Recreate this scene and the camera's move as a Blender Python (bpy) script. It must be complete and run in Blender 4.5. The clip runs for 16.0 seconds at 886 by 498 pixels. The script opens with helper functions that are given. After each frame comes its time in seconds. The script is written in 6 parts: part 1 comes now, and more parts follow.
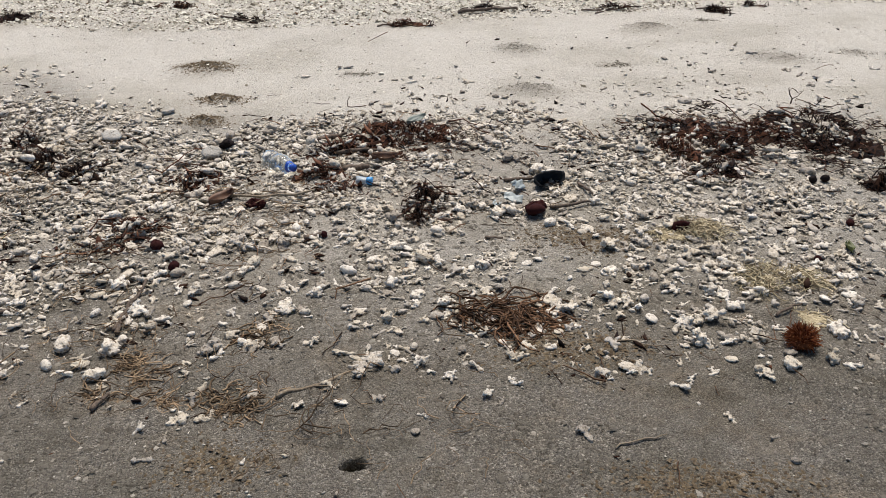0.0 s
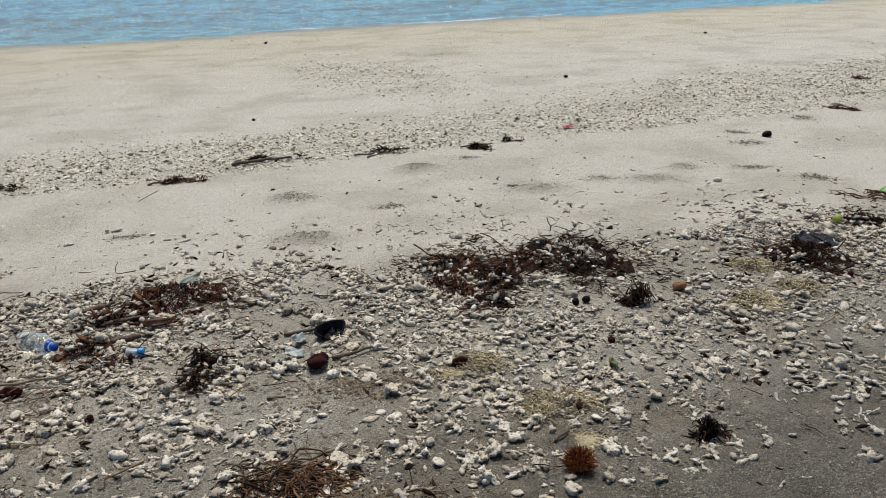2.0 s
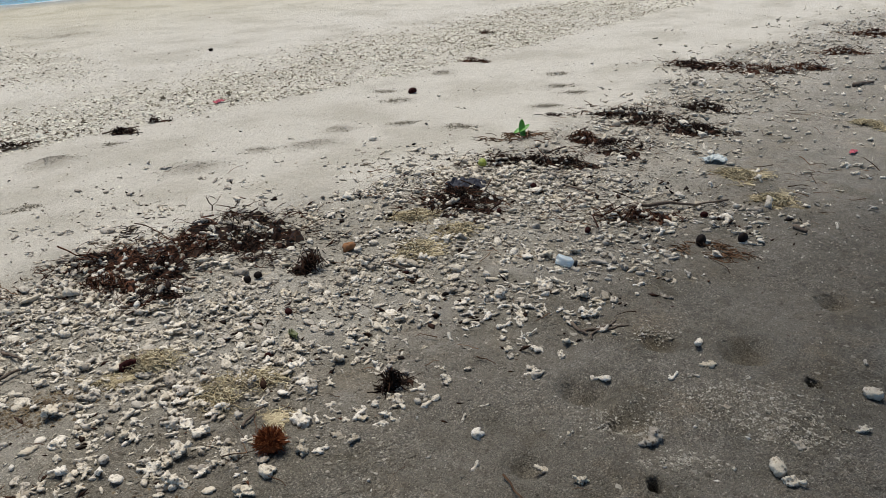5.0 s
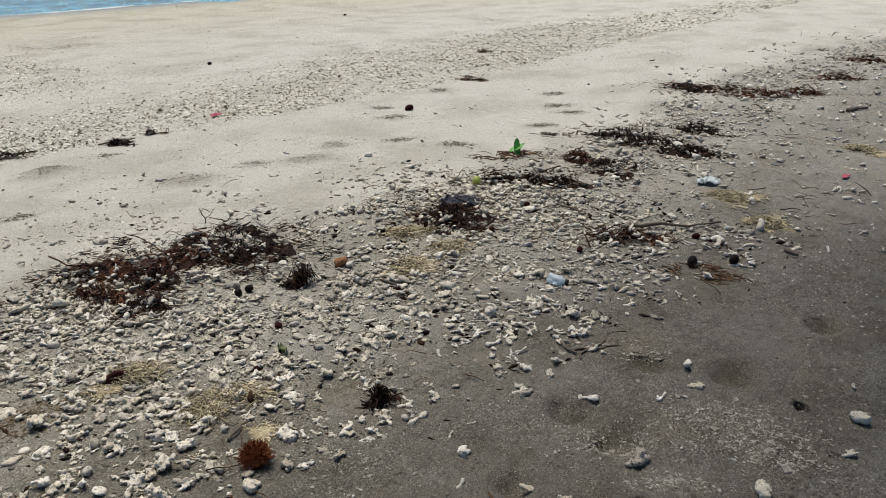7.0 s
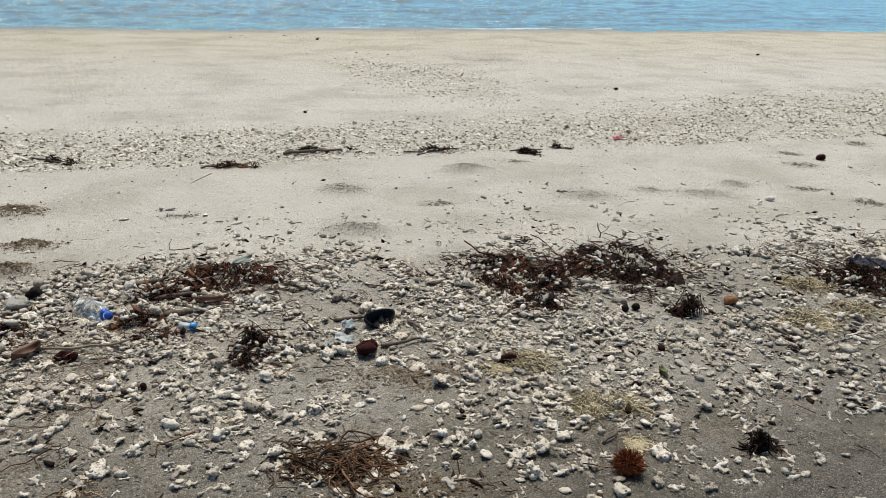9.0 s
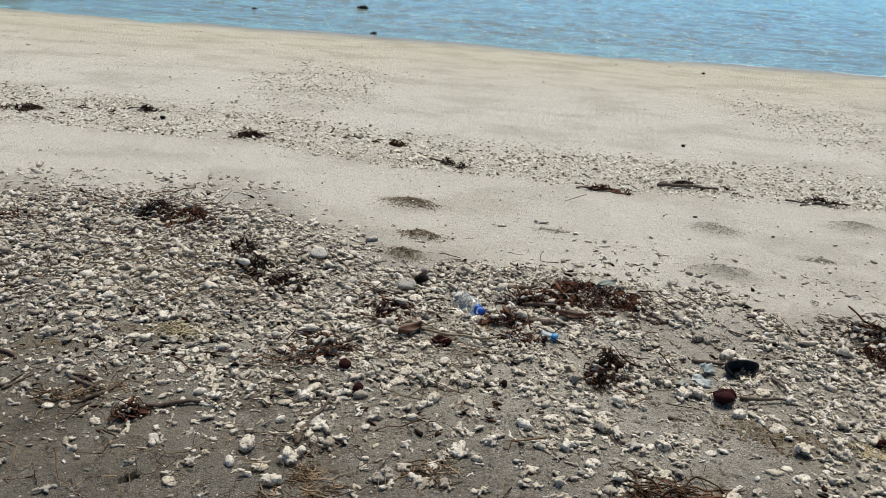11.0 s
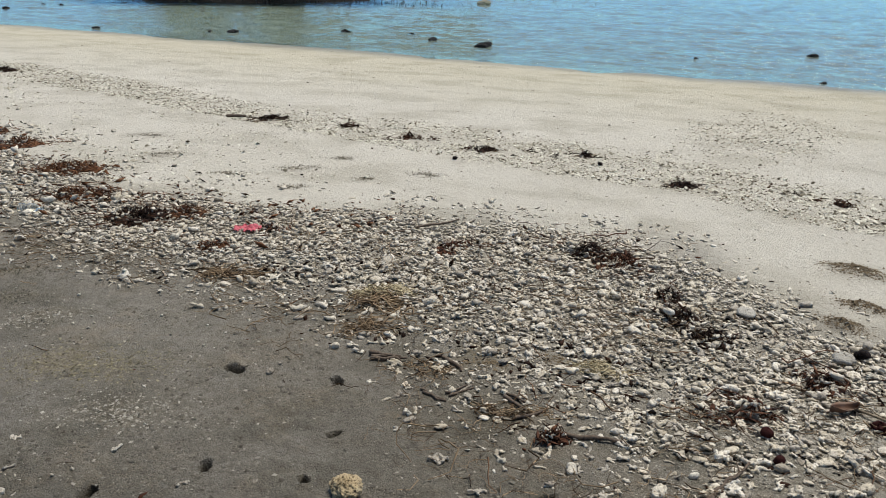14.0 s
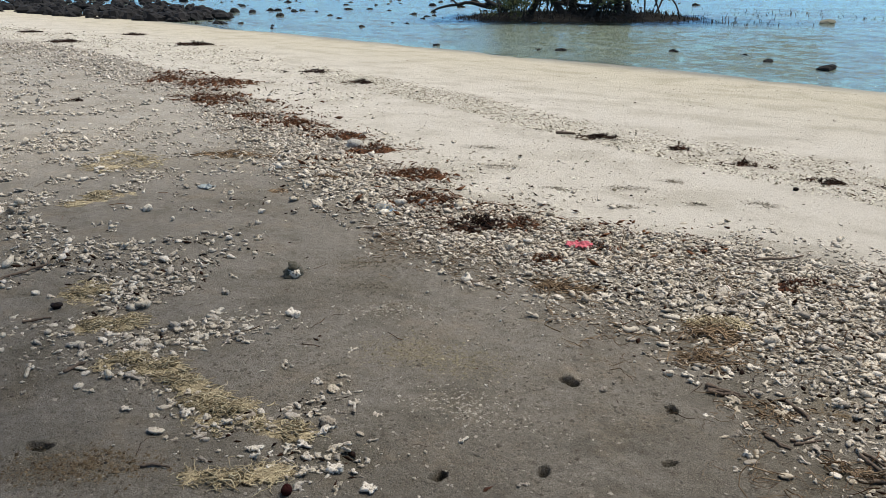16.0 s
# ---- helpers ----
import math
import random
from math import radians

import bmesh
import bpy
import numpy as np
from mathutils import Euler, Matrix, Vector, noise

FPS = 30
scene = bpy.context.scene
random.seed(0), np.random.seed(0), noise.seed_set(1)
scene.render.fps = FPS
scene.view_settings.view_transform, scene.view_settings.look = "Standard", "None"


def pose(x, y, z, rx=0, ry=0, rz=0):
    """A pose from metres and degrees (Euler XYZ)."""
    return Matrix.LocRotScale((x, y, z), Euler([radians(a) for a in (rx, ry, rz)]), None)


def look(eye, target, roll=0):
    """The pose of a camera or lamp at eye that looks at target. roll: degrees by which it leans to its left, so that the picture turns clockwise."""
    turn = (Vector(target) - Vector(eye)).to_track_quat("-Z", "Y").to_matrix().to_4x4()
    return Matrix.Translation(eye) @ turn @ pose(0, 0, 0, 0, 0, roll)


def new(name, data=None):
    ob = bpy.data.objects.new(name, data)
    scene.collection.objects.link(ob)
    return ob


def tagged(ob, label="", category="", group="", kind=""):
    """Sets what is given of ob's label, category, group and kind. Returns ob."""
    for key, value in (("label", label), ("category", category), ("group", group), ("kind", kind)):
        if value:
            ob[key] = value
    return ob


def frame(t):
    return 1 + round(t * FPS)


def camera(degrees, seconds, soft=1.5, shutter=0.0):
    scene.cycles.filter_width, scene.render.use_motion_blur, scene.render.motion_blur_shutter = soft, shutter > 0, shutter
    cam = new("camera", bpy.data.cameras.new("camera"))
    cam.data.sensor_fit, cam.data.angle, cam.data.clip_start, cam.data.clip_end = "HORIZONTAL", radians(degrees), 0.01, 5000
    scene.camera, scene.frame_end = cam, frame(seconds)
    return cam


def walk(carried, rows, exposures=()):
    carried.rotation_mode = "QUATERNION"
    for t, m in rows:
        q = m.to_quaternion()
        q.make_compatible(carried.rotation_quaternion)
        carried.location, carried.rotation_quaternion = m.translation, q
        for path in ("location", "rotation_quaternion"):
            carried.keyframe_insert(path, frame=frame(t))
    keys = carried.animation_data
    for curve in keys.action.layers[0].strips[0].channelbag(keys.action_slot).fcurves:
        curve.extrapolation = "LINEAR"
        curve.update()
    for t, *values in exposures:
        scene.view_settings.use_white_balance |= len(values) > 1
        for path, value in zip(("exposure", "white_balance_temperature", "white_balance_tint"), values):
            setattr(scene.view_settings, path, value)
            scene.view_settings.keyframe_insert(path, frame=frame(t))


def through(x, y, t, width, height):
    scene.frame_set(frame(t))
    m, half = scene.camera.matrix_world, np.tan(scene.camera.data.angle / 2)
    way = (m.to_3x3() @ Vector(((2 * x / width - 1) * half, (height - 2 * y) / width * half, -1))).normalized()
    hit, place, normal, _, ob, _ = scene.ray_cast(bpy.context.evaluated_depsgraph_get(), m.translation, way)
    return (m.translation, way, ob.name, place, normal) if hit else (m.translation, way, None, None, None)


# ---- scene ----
cam = camera(55.7, 16.0, soft=0.8)
SLOPE = 1.57  # the beach falls towards the sea by this many degrees
PLANE = pose(0, 0, 0, -SLOPE, 0, 0)  # beach coordinates: u along the shore, v towards the sea, h above the sand
PATH = [
    (0, (-0.016, 0.022, 1.49), (0.442, 1.708, 0.517), -0.0),
    (0.5, (-0.008, 0.031, 1.53), (0.462, 1.791, 0.703), 1.1),
    (1, (0.004, 0.035, 1.57), (0.499, 1.834, 0.849), 1.0),
    (1.5, (0.057, 0.028, 1.576), (0.8, 1.762, 0.911), 0.4),
    (2, (0.093, 0.007, 1.562), (1.023, 1.638, 0.871), -0.2),
    (2.5, (0.102, 0.006, 1.55), (1.16, 1.56, 0.867), 0.4),
    (3, (0.121, 0.014, 1.548), (1.278, 1.48, 0.834), 0.6),
    (3.5, (0.146, 0.02, 1.54), (1.413, 1.392, 0.825), 0.7),
    (4, (0.159, 0.024, 1.535), (1.506, 1.305, 0.796), 0.1),
    (4.5, (0.171, 0.025, 1.53), (1.571, 1.231, 0.765), -0.4),
    (5, (0.195, 0.022, 1.523), (1.668, 1.145, 0.767), -0.7),
    (5.2, (0.205, 0.02, 1.525), (1.702, 1.108, 0.767), -0.5),
    (7.3, (0.201, 0.002, 1.523), (1.682, 1.152, 0.826), 0.8),
    (7.5, (0.169, 0.015, 1.517), (1.571, 1.257, 0.818), 1.3),
    (8, (0.119, 0.036, 1.505), (1.352, 1.457, 0.828), 2.0),
    (8.5, (0.052, 0.036, 1.505), (1.103, 1.596, 0.825), 2.5),
    (9, (-0.005, 0.034, 1.51), (0.864, 1.704, 0.835), 2.9),
    (9.2, (-0.018, 0.038, 1.505), (0.79, 1.737, 0.827), 2.7),
    (11.3, (-0.152, 0.018, 1.515), (-0.14, 1.903, 0.848), 5.0),
    (11.5, (-0.16, 0.006, 1.516), (-0.197, 1.891, 0.848), 4.9),
    (12, (-0.191, -0.007, 1.519), (-0.413, 1.858, 0.831), 4.1),
    (12.5, (-0.203, -0.019, 1.536), (-0.63, 1.809, 0.844), 2.5),
    (13, (-0.194, -0.026, 1.548), (-0.782, 1.769, 0.889), 1.7),
    (13.5, (-0.191, -0.043, 1.544), (-0.915, 1.705, 0.895), 1.4),
    (14, (-0.197, -0.06, 1.549), (-1.04, 1.645, 0.931), 1.8),
    (14.5, (-0.217, -0.089, 1.557), (-1.199, 1.543, 0.947), 1.2),
    (15, (-0.24, -0.136, 1.545), (-1.395, 1.378, 0.933), 2.2),
    (15.5, (-0.302, -0.175, 1.564), (-1.599, 1.213, 0.939), 0.9),
    (16, (-0.335, -0.207, 1.567), (-1.741, 1.084, 0.971), 1.1),
]
EXPOSURES = [(0, 0.05, 6480, 13), (0.5, 0.0, 6450, 11), (1.5, -0.03, 6430, 10), (2, -0.26, 6450, 9), (2.5, -0.21, 6450, 9), (3, -0.26, 6450, 8), (3.5, -0.04, 6450, 8), (4, -0.14, 6450, 8), (5, -0.16, 6430, 9), (7.5, -0.16, 6450, 9), (8, -0.16, 6450, 9), (8.5, -0.09, 6450, 8), (11.5, -0.16, 6450, 8), (12.5, -0.16, 6450, 7), (14.5, -0.12, 6450, 8), (16, -0.06, 6550, 10)]
walk(cam, [(t, PLANE @ look(eye, target, roll)) for t, eye, target, roll in PATH], EXPOSURES)

# ---- light ----
SUN_TURN, SUN_HEIGHT = 20.0, 66.0  # degrees from the sea's direction to the right, and up
world = bpy.data.worlds.new("world")
scene.world = world
world.use_nodes = True
sky = world.node_tree.nodes.new("ShaderNodeTexSky")
sky.sky_type, sky.sun_disc = "NISHITA", False
sky.sun_elevation, sky.sun_rotation = radians(SUN_HEIGHT), radians(SUN_TURN)
sky.air_density, sky.dust_density, sky.ozone_density, sky.altitude = 1.0, 0.1, 3.0, 1200
back = world.node_tree.nodes["Background"]
back.inputs["Strength"].default_value = 0.105
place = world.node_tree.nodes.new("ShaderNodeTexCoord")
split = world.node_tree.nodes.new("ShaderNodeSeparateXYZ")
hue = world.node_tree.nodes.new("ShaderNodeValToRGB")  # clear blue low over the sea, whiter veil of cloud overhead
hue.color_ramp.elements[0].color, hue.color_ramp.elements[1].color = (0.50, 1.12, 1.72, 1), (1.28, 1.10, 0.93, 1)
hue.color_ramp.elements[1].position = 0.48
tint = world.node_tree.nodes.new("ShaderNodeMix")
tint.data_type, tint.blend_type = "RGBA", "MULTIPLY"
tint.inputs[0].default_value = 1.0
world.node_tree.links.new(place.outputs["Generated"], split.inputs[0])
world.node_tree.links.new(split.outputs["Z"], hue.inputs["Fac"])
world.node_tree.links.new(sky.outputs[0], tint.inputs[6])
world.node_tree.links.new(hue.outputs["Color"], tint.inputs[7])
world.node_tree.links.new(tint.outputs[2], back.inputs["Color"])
sun_way = Vector((math.sin(radians(SUN_TURN)) * math.cos(radians(SUN_HEIGHT)), math.cos(radians(SUN_TURN)) * math.cos(radians(SUN_HEIGHT)), math.sin(radians(SUN_HEIGHT))))
sun = new("sun", bpy.data.lights.new("sun", "SUN"))
sun.data.energy, sun.data.angle, sun.data.color = 5.0, radians(34), (1.0, 0.95, 0.87)
sun.matrix_world = look(sun_way * 60, (0, 0, 0))


# ---- materials ----
def material(name, rough=0.8):
    m = bpy.data.materials.new(name)
    m.use_nodes = True
    n, l = m.node_tree.nodes, m.node_tree.links
    shader = n["Principled BSDF"]
    shader.inputs["Roughness"].default_value = rough
    return m, n, l, shader


def noise_node(n, l, where, scale, detail=4.0, rough=0.6):
    k = n.new("ShaderNodeTexNoise")
    k.inputs["Scale"].default_value, k.inputs["Detail"].default_value, k.inputs["Roughness"].default_value = scale, detail, rough
    if where is not None:
        l.new(where, k.inputs["Vector"])
    return k.outputs["Fac"]


def ramp(n, l, fac, stops):
    r = n.new("ShaderNodeValToRGB")
    e = r.color_ramp.elements
    while len(e) < len(stops):
        e.new(0.5)
    for k, (p, c) in enumerate(stops):
        e[k].position = p
        e[k].color = (*c, 1) if len(c) == 3 else c
    l.new(fac, r.inputs["Fac"])
    return r.outputs["Color"]


def grey(a):
    return (a, a, a)


def mix(n, l, fac, a, b, kind="MIX"):
    k = n.new("ShaderNodeMix")
    k.data_type, k.blend_type = "RGBA", kind
    for socket, value in ((k.inputs[0], fac), (k.inputs[6], a), (k.inputs[7], b)):
        if isinstance(value, (int, float)):
            socket.default_value = value
        elif isinstance(value, tuple):
            socket.default_value = (*value, 1)
        else:
            l.new(value, socket)
    return k.outputs[2]


def calc(n, l, kind, a, b=0.0, clamp=False):
    k = n.new("ShaderNodeMath")
    k.operation, k.use_clamp = kind, clamp
    for socket, value in zip(k.inputs, (a, b)):
        if isinstance(value, (int, float)):
            socket.default_value = value
        else:
            l.new(value, socket)
    return k.outputs[0]


def bump(n, l, shader, height, strength, distance, under=None):
    k = n.new("ShaderNodeBump")
    k.inputs["Strength"].default_value, k.inputs["Distance"].default_value = strength, distance
    l.new(height, k.inputs["Height"])
    if under is not None:
        l.new(under, k.inputs["Normal"])
    l.new(k.outputs[0], shader.inputs["Normal"])
    return k.outputs[0]


def attribute(n, name):
    k = n.new("ShaderNodeAttribute")
    k.attribute_name = name
    return k.outputs["Fac"]


def object_coords(n):
    return n.new("ShaderNodeTexCoord").outputs["Object"]


def sand_material():
    m, n, l, s = material("beach_sand", 0.92)
    at = object_coords(n)
    patch, mottle, grain, fleck = noise_node(n, l, at, 1.1, 5), noise_node(n, l, at, 19, 6, 0.68), noise_node(n, l, at, 240, 4, 0.78), noise_node(n, l, at, 75, 3, 0.75)
    inner = ramp(n, l, grain, [(0.36, (0.072, 0.063, 0.05)), (0.5, (0.190, 0.171, 0.141)), (0.66, (0.385, 0.352, 0.298))])
    pale = ramp(n, l, grain, [(0.34, (0.43, 0.388, 0.325)), (0.5, (0.585, 0.54, 0.463)), (0.66, (0.75, 0.715, 0.63))])
    low = ramp(n, l, grain, [(0.34, (0.36, 0.313, 0.208)), (0.5, (0.505, 0.452, 0.322)), (0.66, (0.655, 0.60, 0.45))])
    c = mix(n, l, attribute(n, "pale"), inner, pale)
    c = mix(n, l, attribute(n, "lower"), c, low)
    blotch = calc(n, l, "MULTIPLY", ramp(n, l, mottle, [(0.40, grey(0.0)), (0.66, grey(0.75))]), calc(n, l, "SUBTRACT", 1.0, calc(n, l, "MULTIPLY", attribute(n, "pale"), 0.82)))
    c = mix(n, l, blotch, c, mix(n, l, 0.55, c, (0.10, 0.08, 0.056)))
    c = mix(n, l, ramp(n, l, patch, [(0.35, grey(0.0)), (0.75, grey(0.35))]), c, mix(n, l, 1.0, c, (0.74, 0.72, 0.68), "MULTIPLY"))
    smudge = calc(n, l, "MULTIPLY", ramp(n, l, noise_node(n, l, at, 3.4, 6, 0.68), [(0.50, grey(0.0)), (0.66, grey(0.75))]), calc(n, l, "SUBTRACT", 1.0, attribute(n, "pale")), True)
    c = mix(n, l, smudge, c, mix(n, l, 1.0, c, (0.56, 0.56, 0.51), "MULTIPLY"))
    flat = n.new("ShaderNodeMapping")
    flat.inputs["Scale"].default_value = (0.75, 1.0, 1.0)
    l.new(at, flat.inputs["Vector"])
    # darker patches: damp sand, and dappled tree shade put into the colour
    damp_and_dapple = ramp(n, l, noise_node(n, l, flat.outputs[0], 1.5, 4, 0.55), [(0.48, grey(0.0)), (0.62, grey(0.8))])
    c = mix(n, l, damp_and_dapple, c, mix(n, l, 1.0, c, (0.80, 0.79, 0.76), "MULTIPLY"))
    # dirt: brown grit, plus the painted gap shade of the pebble strip
    dirt = calc(n, l, "MULTIPLY", attribute(n, "dirt"), ramp(n, l, fleck, [(0.35, grey(0.25)), (0.6, grey(1.0))]), True)
    c = mix(n, l, dirt, c, mix(n, l, grain, (0.06, 0.049, 0.034), (0.23, 0.195, 0.14)))
    debris = calc(n, l, "MULTIPLY", ramp(n, l, fleck, [(0.615, grey(0.0)), (0.66, grey(1.0))]), ramp(n, l, noise_node(n, l, at, 2.3, 3), [(0.42, grey(0.0)), (0.62, grey(0.85))]))
    debris = calc(n, l, "MULTIPLY", debris, calc(n, l, "SUBTRACT", 1.0, attribute(n, "pale")), True)
    c = mix(n, l, debris, c, (0.045, 0.032, 0.022))
    cells = n.new("ShaderNodeTexVoronoi")
    cells.inputs["Scale"].default_value = 110
    l.new(at, cells.inputs["Vector"])
    split = n.new("ShaderNodeSeparateColor")
    l.new(cells.outputs["Color"], split.inputs[0])
    dot = ramp(n, l, cells.outputs["Distance"], [(0.20, grey(1.0)), (0.30, grey(0.0))])
    c = mix(n, l, calc(n, l, "MULTIPLY", dot, ramp(n, l, split.outputs[0], [(0.94, grey(0.0)), (0.96, grey(0.4))])), c, (0.72, 0.68, 0.58))
    c = mix(n, l, calc(n, l, "MULTIPLY", dot, ramp(n, l, split.outputs[1], [(0.91, grey(0.0)), (0.93, grey(0.7))])), c, (0.050, 0.038, 0.028))
    grains = n.new("ShaderNodeTexVoronoi")
    grains.inputs["Scale"].default_value = 185
    l.new(at, grains.inputs["Vector"])
    lot = n.new("ShaderNodeSeparateColor")
    l.new(grains.outputs["Color"], lot.inputs[0])
    c = mix(n, l, calc(n, l, "MULTIPLY", attribute(n, "gritty"), ramp(n, l, noise_node(n, l, at, 2.1, 3), [(0.40, grey(0.35)), (0.58, grey(1.0))])), c, ramp(n, l, lot.outputs[0], [(0.0, grey(0.52)), (0.5, grey(0.93)), (0.85, grey(1.15)), (1.0, grey(1.8))]), "MULTIPLY")
    brown = calc(n, l, "MULTIPLY", ramp(n, l, noise_node(n, l, at, 2.8, 5, 0.7), [(0.52, grey(0.0)), (0.70, grey(0.4))]), calc(n, l, "SUBTRACT", 1.0, attribute(n, "pale")), True)
    c = mix(n, l, brown, c, mix(n, l, 1.0, c, (1.18, 1.0, 0.76), "MULTIPLY"))
    c = mix(n, l, attribute(n, "wet"), c, mix(n, l, 1.0, c, (0.52, 0.54, 0.55), "MULTIPLY"))
    l.new(c, s.inputs["Base Color"])
    l.new(ramp(n, l, attribute(n, "wet"), [(0.0, grey(0.93)), (1.0, grey(0.32))]), s.inputs["Roughness"])
    s.inputs["Specular IOR Level"].default_value = 0.25
    first = bump(n, l, s, mottle, 0.8, 0.028)
    second = bump(n, l, s, fleck, 0.7, 0.009, first)
    third = bump(n, l, s, grain, 0.8, 0.004, second)
    bump(n, l, s, calc(n, l, "SUBTRACT", 1.0, grains.outputs["Distance"]), 0.8, 0.004, third)
    return m


def coral_material(name, stops, pit_shade=0.5, scale=1.0):
    m, n, l, s = material(name, 0.88)
    at = object_coords(n)
    info = n.new("ShaderNodeObjectInfo")
    tone = calc(n, l, "FRACT", calc(n, l, "ADD", attribute(n, "tone"), info.outputs["Random"]))
    c = ramp(n, l, tone, stops)
    small, fine = noise_node(n, l, at, 45 * scale, 4, 0.65), noise_node(n, l, at, 190 * scale, 3, 0.7)
    # hollows of the bump are darkened, their inner shade put into the colour
    c = mix(n, l, ramp(n, l, small, [(0.34, grey(pit_shade)), (0.47, grey(0.0))]), c, mix(n, l, 1.0, c, (0.42, 0.38, 0.32), "MULTIPLY"))
    c = mix(n, l, ramp(n, l, fine, [(0.32, grey(0.6)), (0.45, grey(0.0))]), c, mix(n, l, 1.0, c, (0.5, 0.46, 0.4), "MULTIPLY"))
    pores = n.new("ShaderNodeTexVoronoi")
    pores.inputs["Scale"].default_value = 75 * scale
    l.new(at, pores.inputs["Vector"])
    pick = n.new("ShaderNodeSeparateColor")
    l.new(pores.outputs["Color"], pick.inputs[0])
    # pores: dark dots of colour for the shade inside small holes
    hole = calc(n, l, "MULTIPLY", ramp(n, l, pores.outputs["Distance"], [(0.24, grey(1.0)), (0.36, grey(0.0))]), ramp(n, l, pick.outputs[0], [(0.45, grey(0.0)), (0.50, grey(pit_shade))]))
    c = mix(n, l, hole, c, mix(n, l, 1.0, c, (0.20, 0.17, 0.14), "MULTIPLY"))
    l.new(c, s.inputs["Base Color"])
    s.inputs["Specular IOR Level"].default_value = 0.2
    first = bump(n, l, s, small, 0.7, 0.012)
    second = bump(n, l, s, fine, 0.7, 0.004, first)
    bump(n, l, s, calc(n, l, "SUBTRACT", 1.0, hole), 0.6, 0.004, second)
    return m


def fibre_material(name, dark, light, rough=0.75):
    m, n, l, s = material(name, rough)
    at = object_coords(n)
    tone = calc(n, l, "FRACT", calc(n, l, "ADD", attribute(n, "tone"), noise_node(n, l, at, 30, 3)))
    l.new(ramp(n, l, tone, [(0.0, dark), (0.6, tuple((a + b) / 2 for a, b in zip(dark, light))), (1.0, light)]), s.inputs["Base Color"])
    bump(n, l, s, noise_node(n, l, at, 300, 2), 0.4, 0.003)
    s.inputs["Specular IOR Level"].default_value = 0.1
    return m


def bark_material(name, dark, light):
    m, n, l, s = material(name, 0.85)
    at = object_coords(n)
    long_way = n.new("ShaderNodeMapping")
    long_way.inputs["Scale"].default_value = (1.0, 1.0, 0.12)
    l.new(at, long_way.inputs["Vector"])
    grain = noise_node(n, l, long_way.outputs[0], 120, 5, 0.65)
    blotch = noise_node(n, l, at, 12, 4)
    c = ramp(n, l, grain, [(0.3, dark), (0.7, light)])
    c = mix(n, l, ramp(n, l, blotch, [(0.4, grey(0.0)), (0.7, grey(0.6))]), c, mix(n, l, 1.0, c, (0.5, 0.45, 0.4), "MULTIPLY"))
    l.new(c, s.inputs["Base Color"])
    bump(n, l, s, grain, 0.6, 0.006)
    return m


def plain_material(name, colour, rough=0.5, dirt=0.35, scale=35, metal=0.0):
    m, n, l, s = material(name, rough)
    at = object_coords(n)
    worn = noise_node(n, l, at, scale, 5, 0.65)
    l.new(mix(n, l, ramp(n, l, worn, [(0.4, grey(0.0)), (0.7, grey(dirt))]), colour, tuple(0.35 * a + 0.06 for a in colour)), s.inputs["Base Color"])
    s.inputs["Metallic"].default_value = metal
    bump(n, l, s, worn, 0.3, 0.003)
    return m


def clear_material(name, colour, rough=0.12, through=0.9):
    m, n, l, s = material(name, rough)
    s.inputs["Base Color"].default_value = (*colour, 1)
    s.inputs["Transmission Weight"].default_value = through
    s.inputs["IOR"].default_value = 1.3
    bump(n, l, s, noise_node(n, l, object_coords(n), 60, 3), 0.4, 0.004)
    return m


def leaf_material(name, dark, light):
    m, n, l, s = material(name, 0.45)
    l.new(ramp(n, l, attribute(n, "tone"), [(0.0, dark), (1.0, light)]), s.inputs["Base Color"])
    s.inputs["Subsurface Weight"].default_value = 0.0
    return m


def water_material():
    m, n, l, s = material("sea_water", 0.055)
    at = object_coords(n)
    stretch = n.new("ShaderNodeMapping")
    stretch.inputs["Scale"].default_value = (0.45, 1.0, 1.0)
    l.new(at, stretch.inputs["Vector"])
    s.inputs["Base Color"].default_value = (0.34, 0.54, 0.55, 1)
    s.inputs["Transmission Weight"].default_value = 1.0
    s.inputs["IOR"].default_value = 1.333
    wide = noise_node(n, l, stretch.outputs[0], 1.6, 4, 0.6)
    fine = noise_node(n, l, stretch.outputs[0], 9.0, 4, 0.65)
    first = bump(n, l, s, wide, 1.0, 0.06)
    bump(n, l, s, fine, 1.0, 0.04, first)
    return m


SAND = sand_material()
CREAM = [(0.0, (0.62, 0.555, 0.46)), (0.20, (0.75, 0.69, 0.60)), (0.40, (0.60, 0.53, 0.425)), (0.60, (0.50, 0.45, 0.385)), (0.78, (0.32, 0.28, 0.23)), (0.88, (0.54, 0.47, 0.365)), (1.0, (0.62, 0.555, 0.46))]
CORAL = coral_material("bleached_coral", CREAM)
CORAL_PIECE = coral_material("bleached_coral_piece", [(p, tuple(min(0.86, 1.06 * x) for x in k)) for p, k in CREAM], 0.85, 0.075)
FINE_GRIT = coral_material("fine_grey_grit", [(0.0, (0.26, 0.23, 0.18)), (0.5, (0.48, 0.45, 0.39)), (0.8, (0.17, 0.145, 0.11)), (1.0, (0.60, 0.56, 0.48))], 0.2)
GRIT = coral_material("shell_grit", [(0.0, (0.61, 0.575, 0.475)), (0.44, (0.75, 0.715, 0.615)), (0.60, (0.49, 0.45, 0.36)), (0.75, (0.24, 0.215, 0.16)), (1.0, (0.07, 0.056, 0.038))], 0.3)
BRAIN = coral_material("yellow_brain_coral", [(0.0, (0.42, 0.32, 0.185)), (1.0, (0.50, 0.395, 0.25))], 0.9)
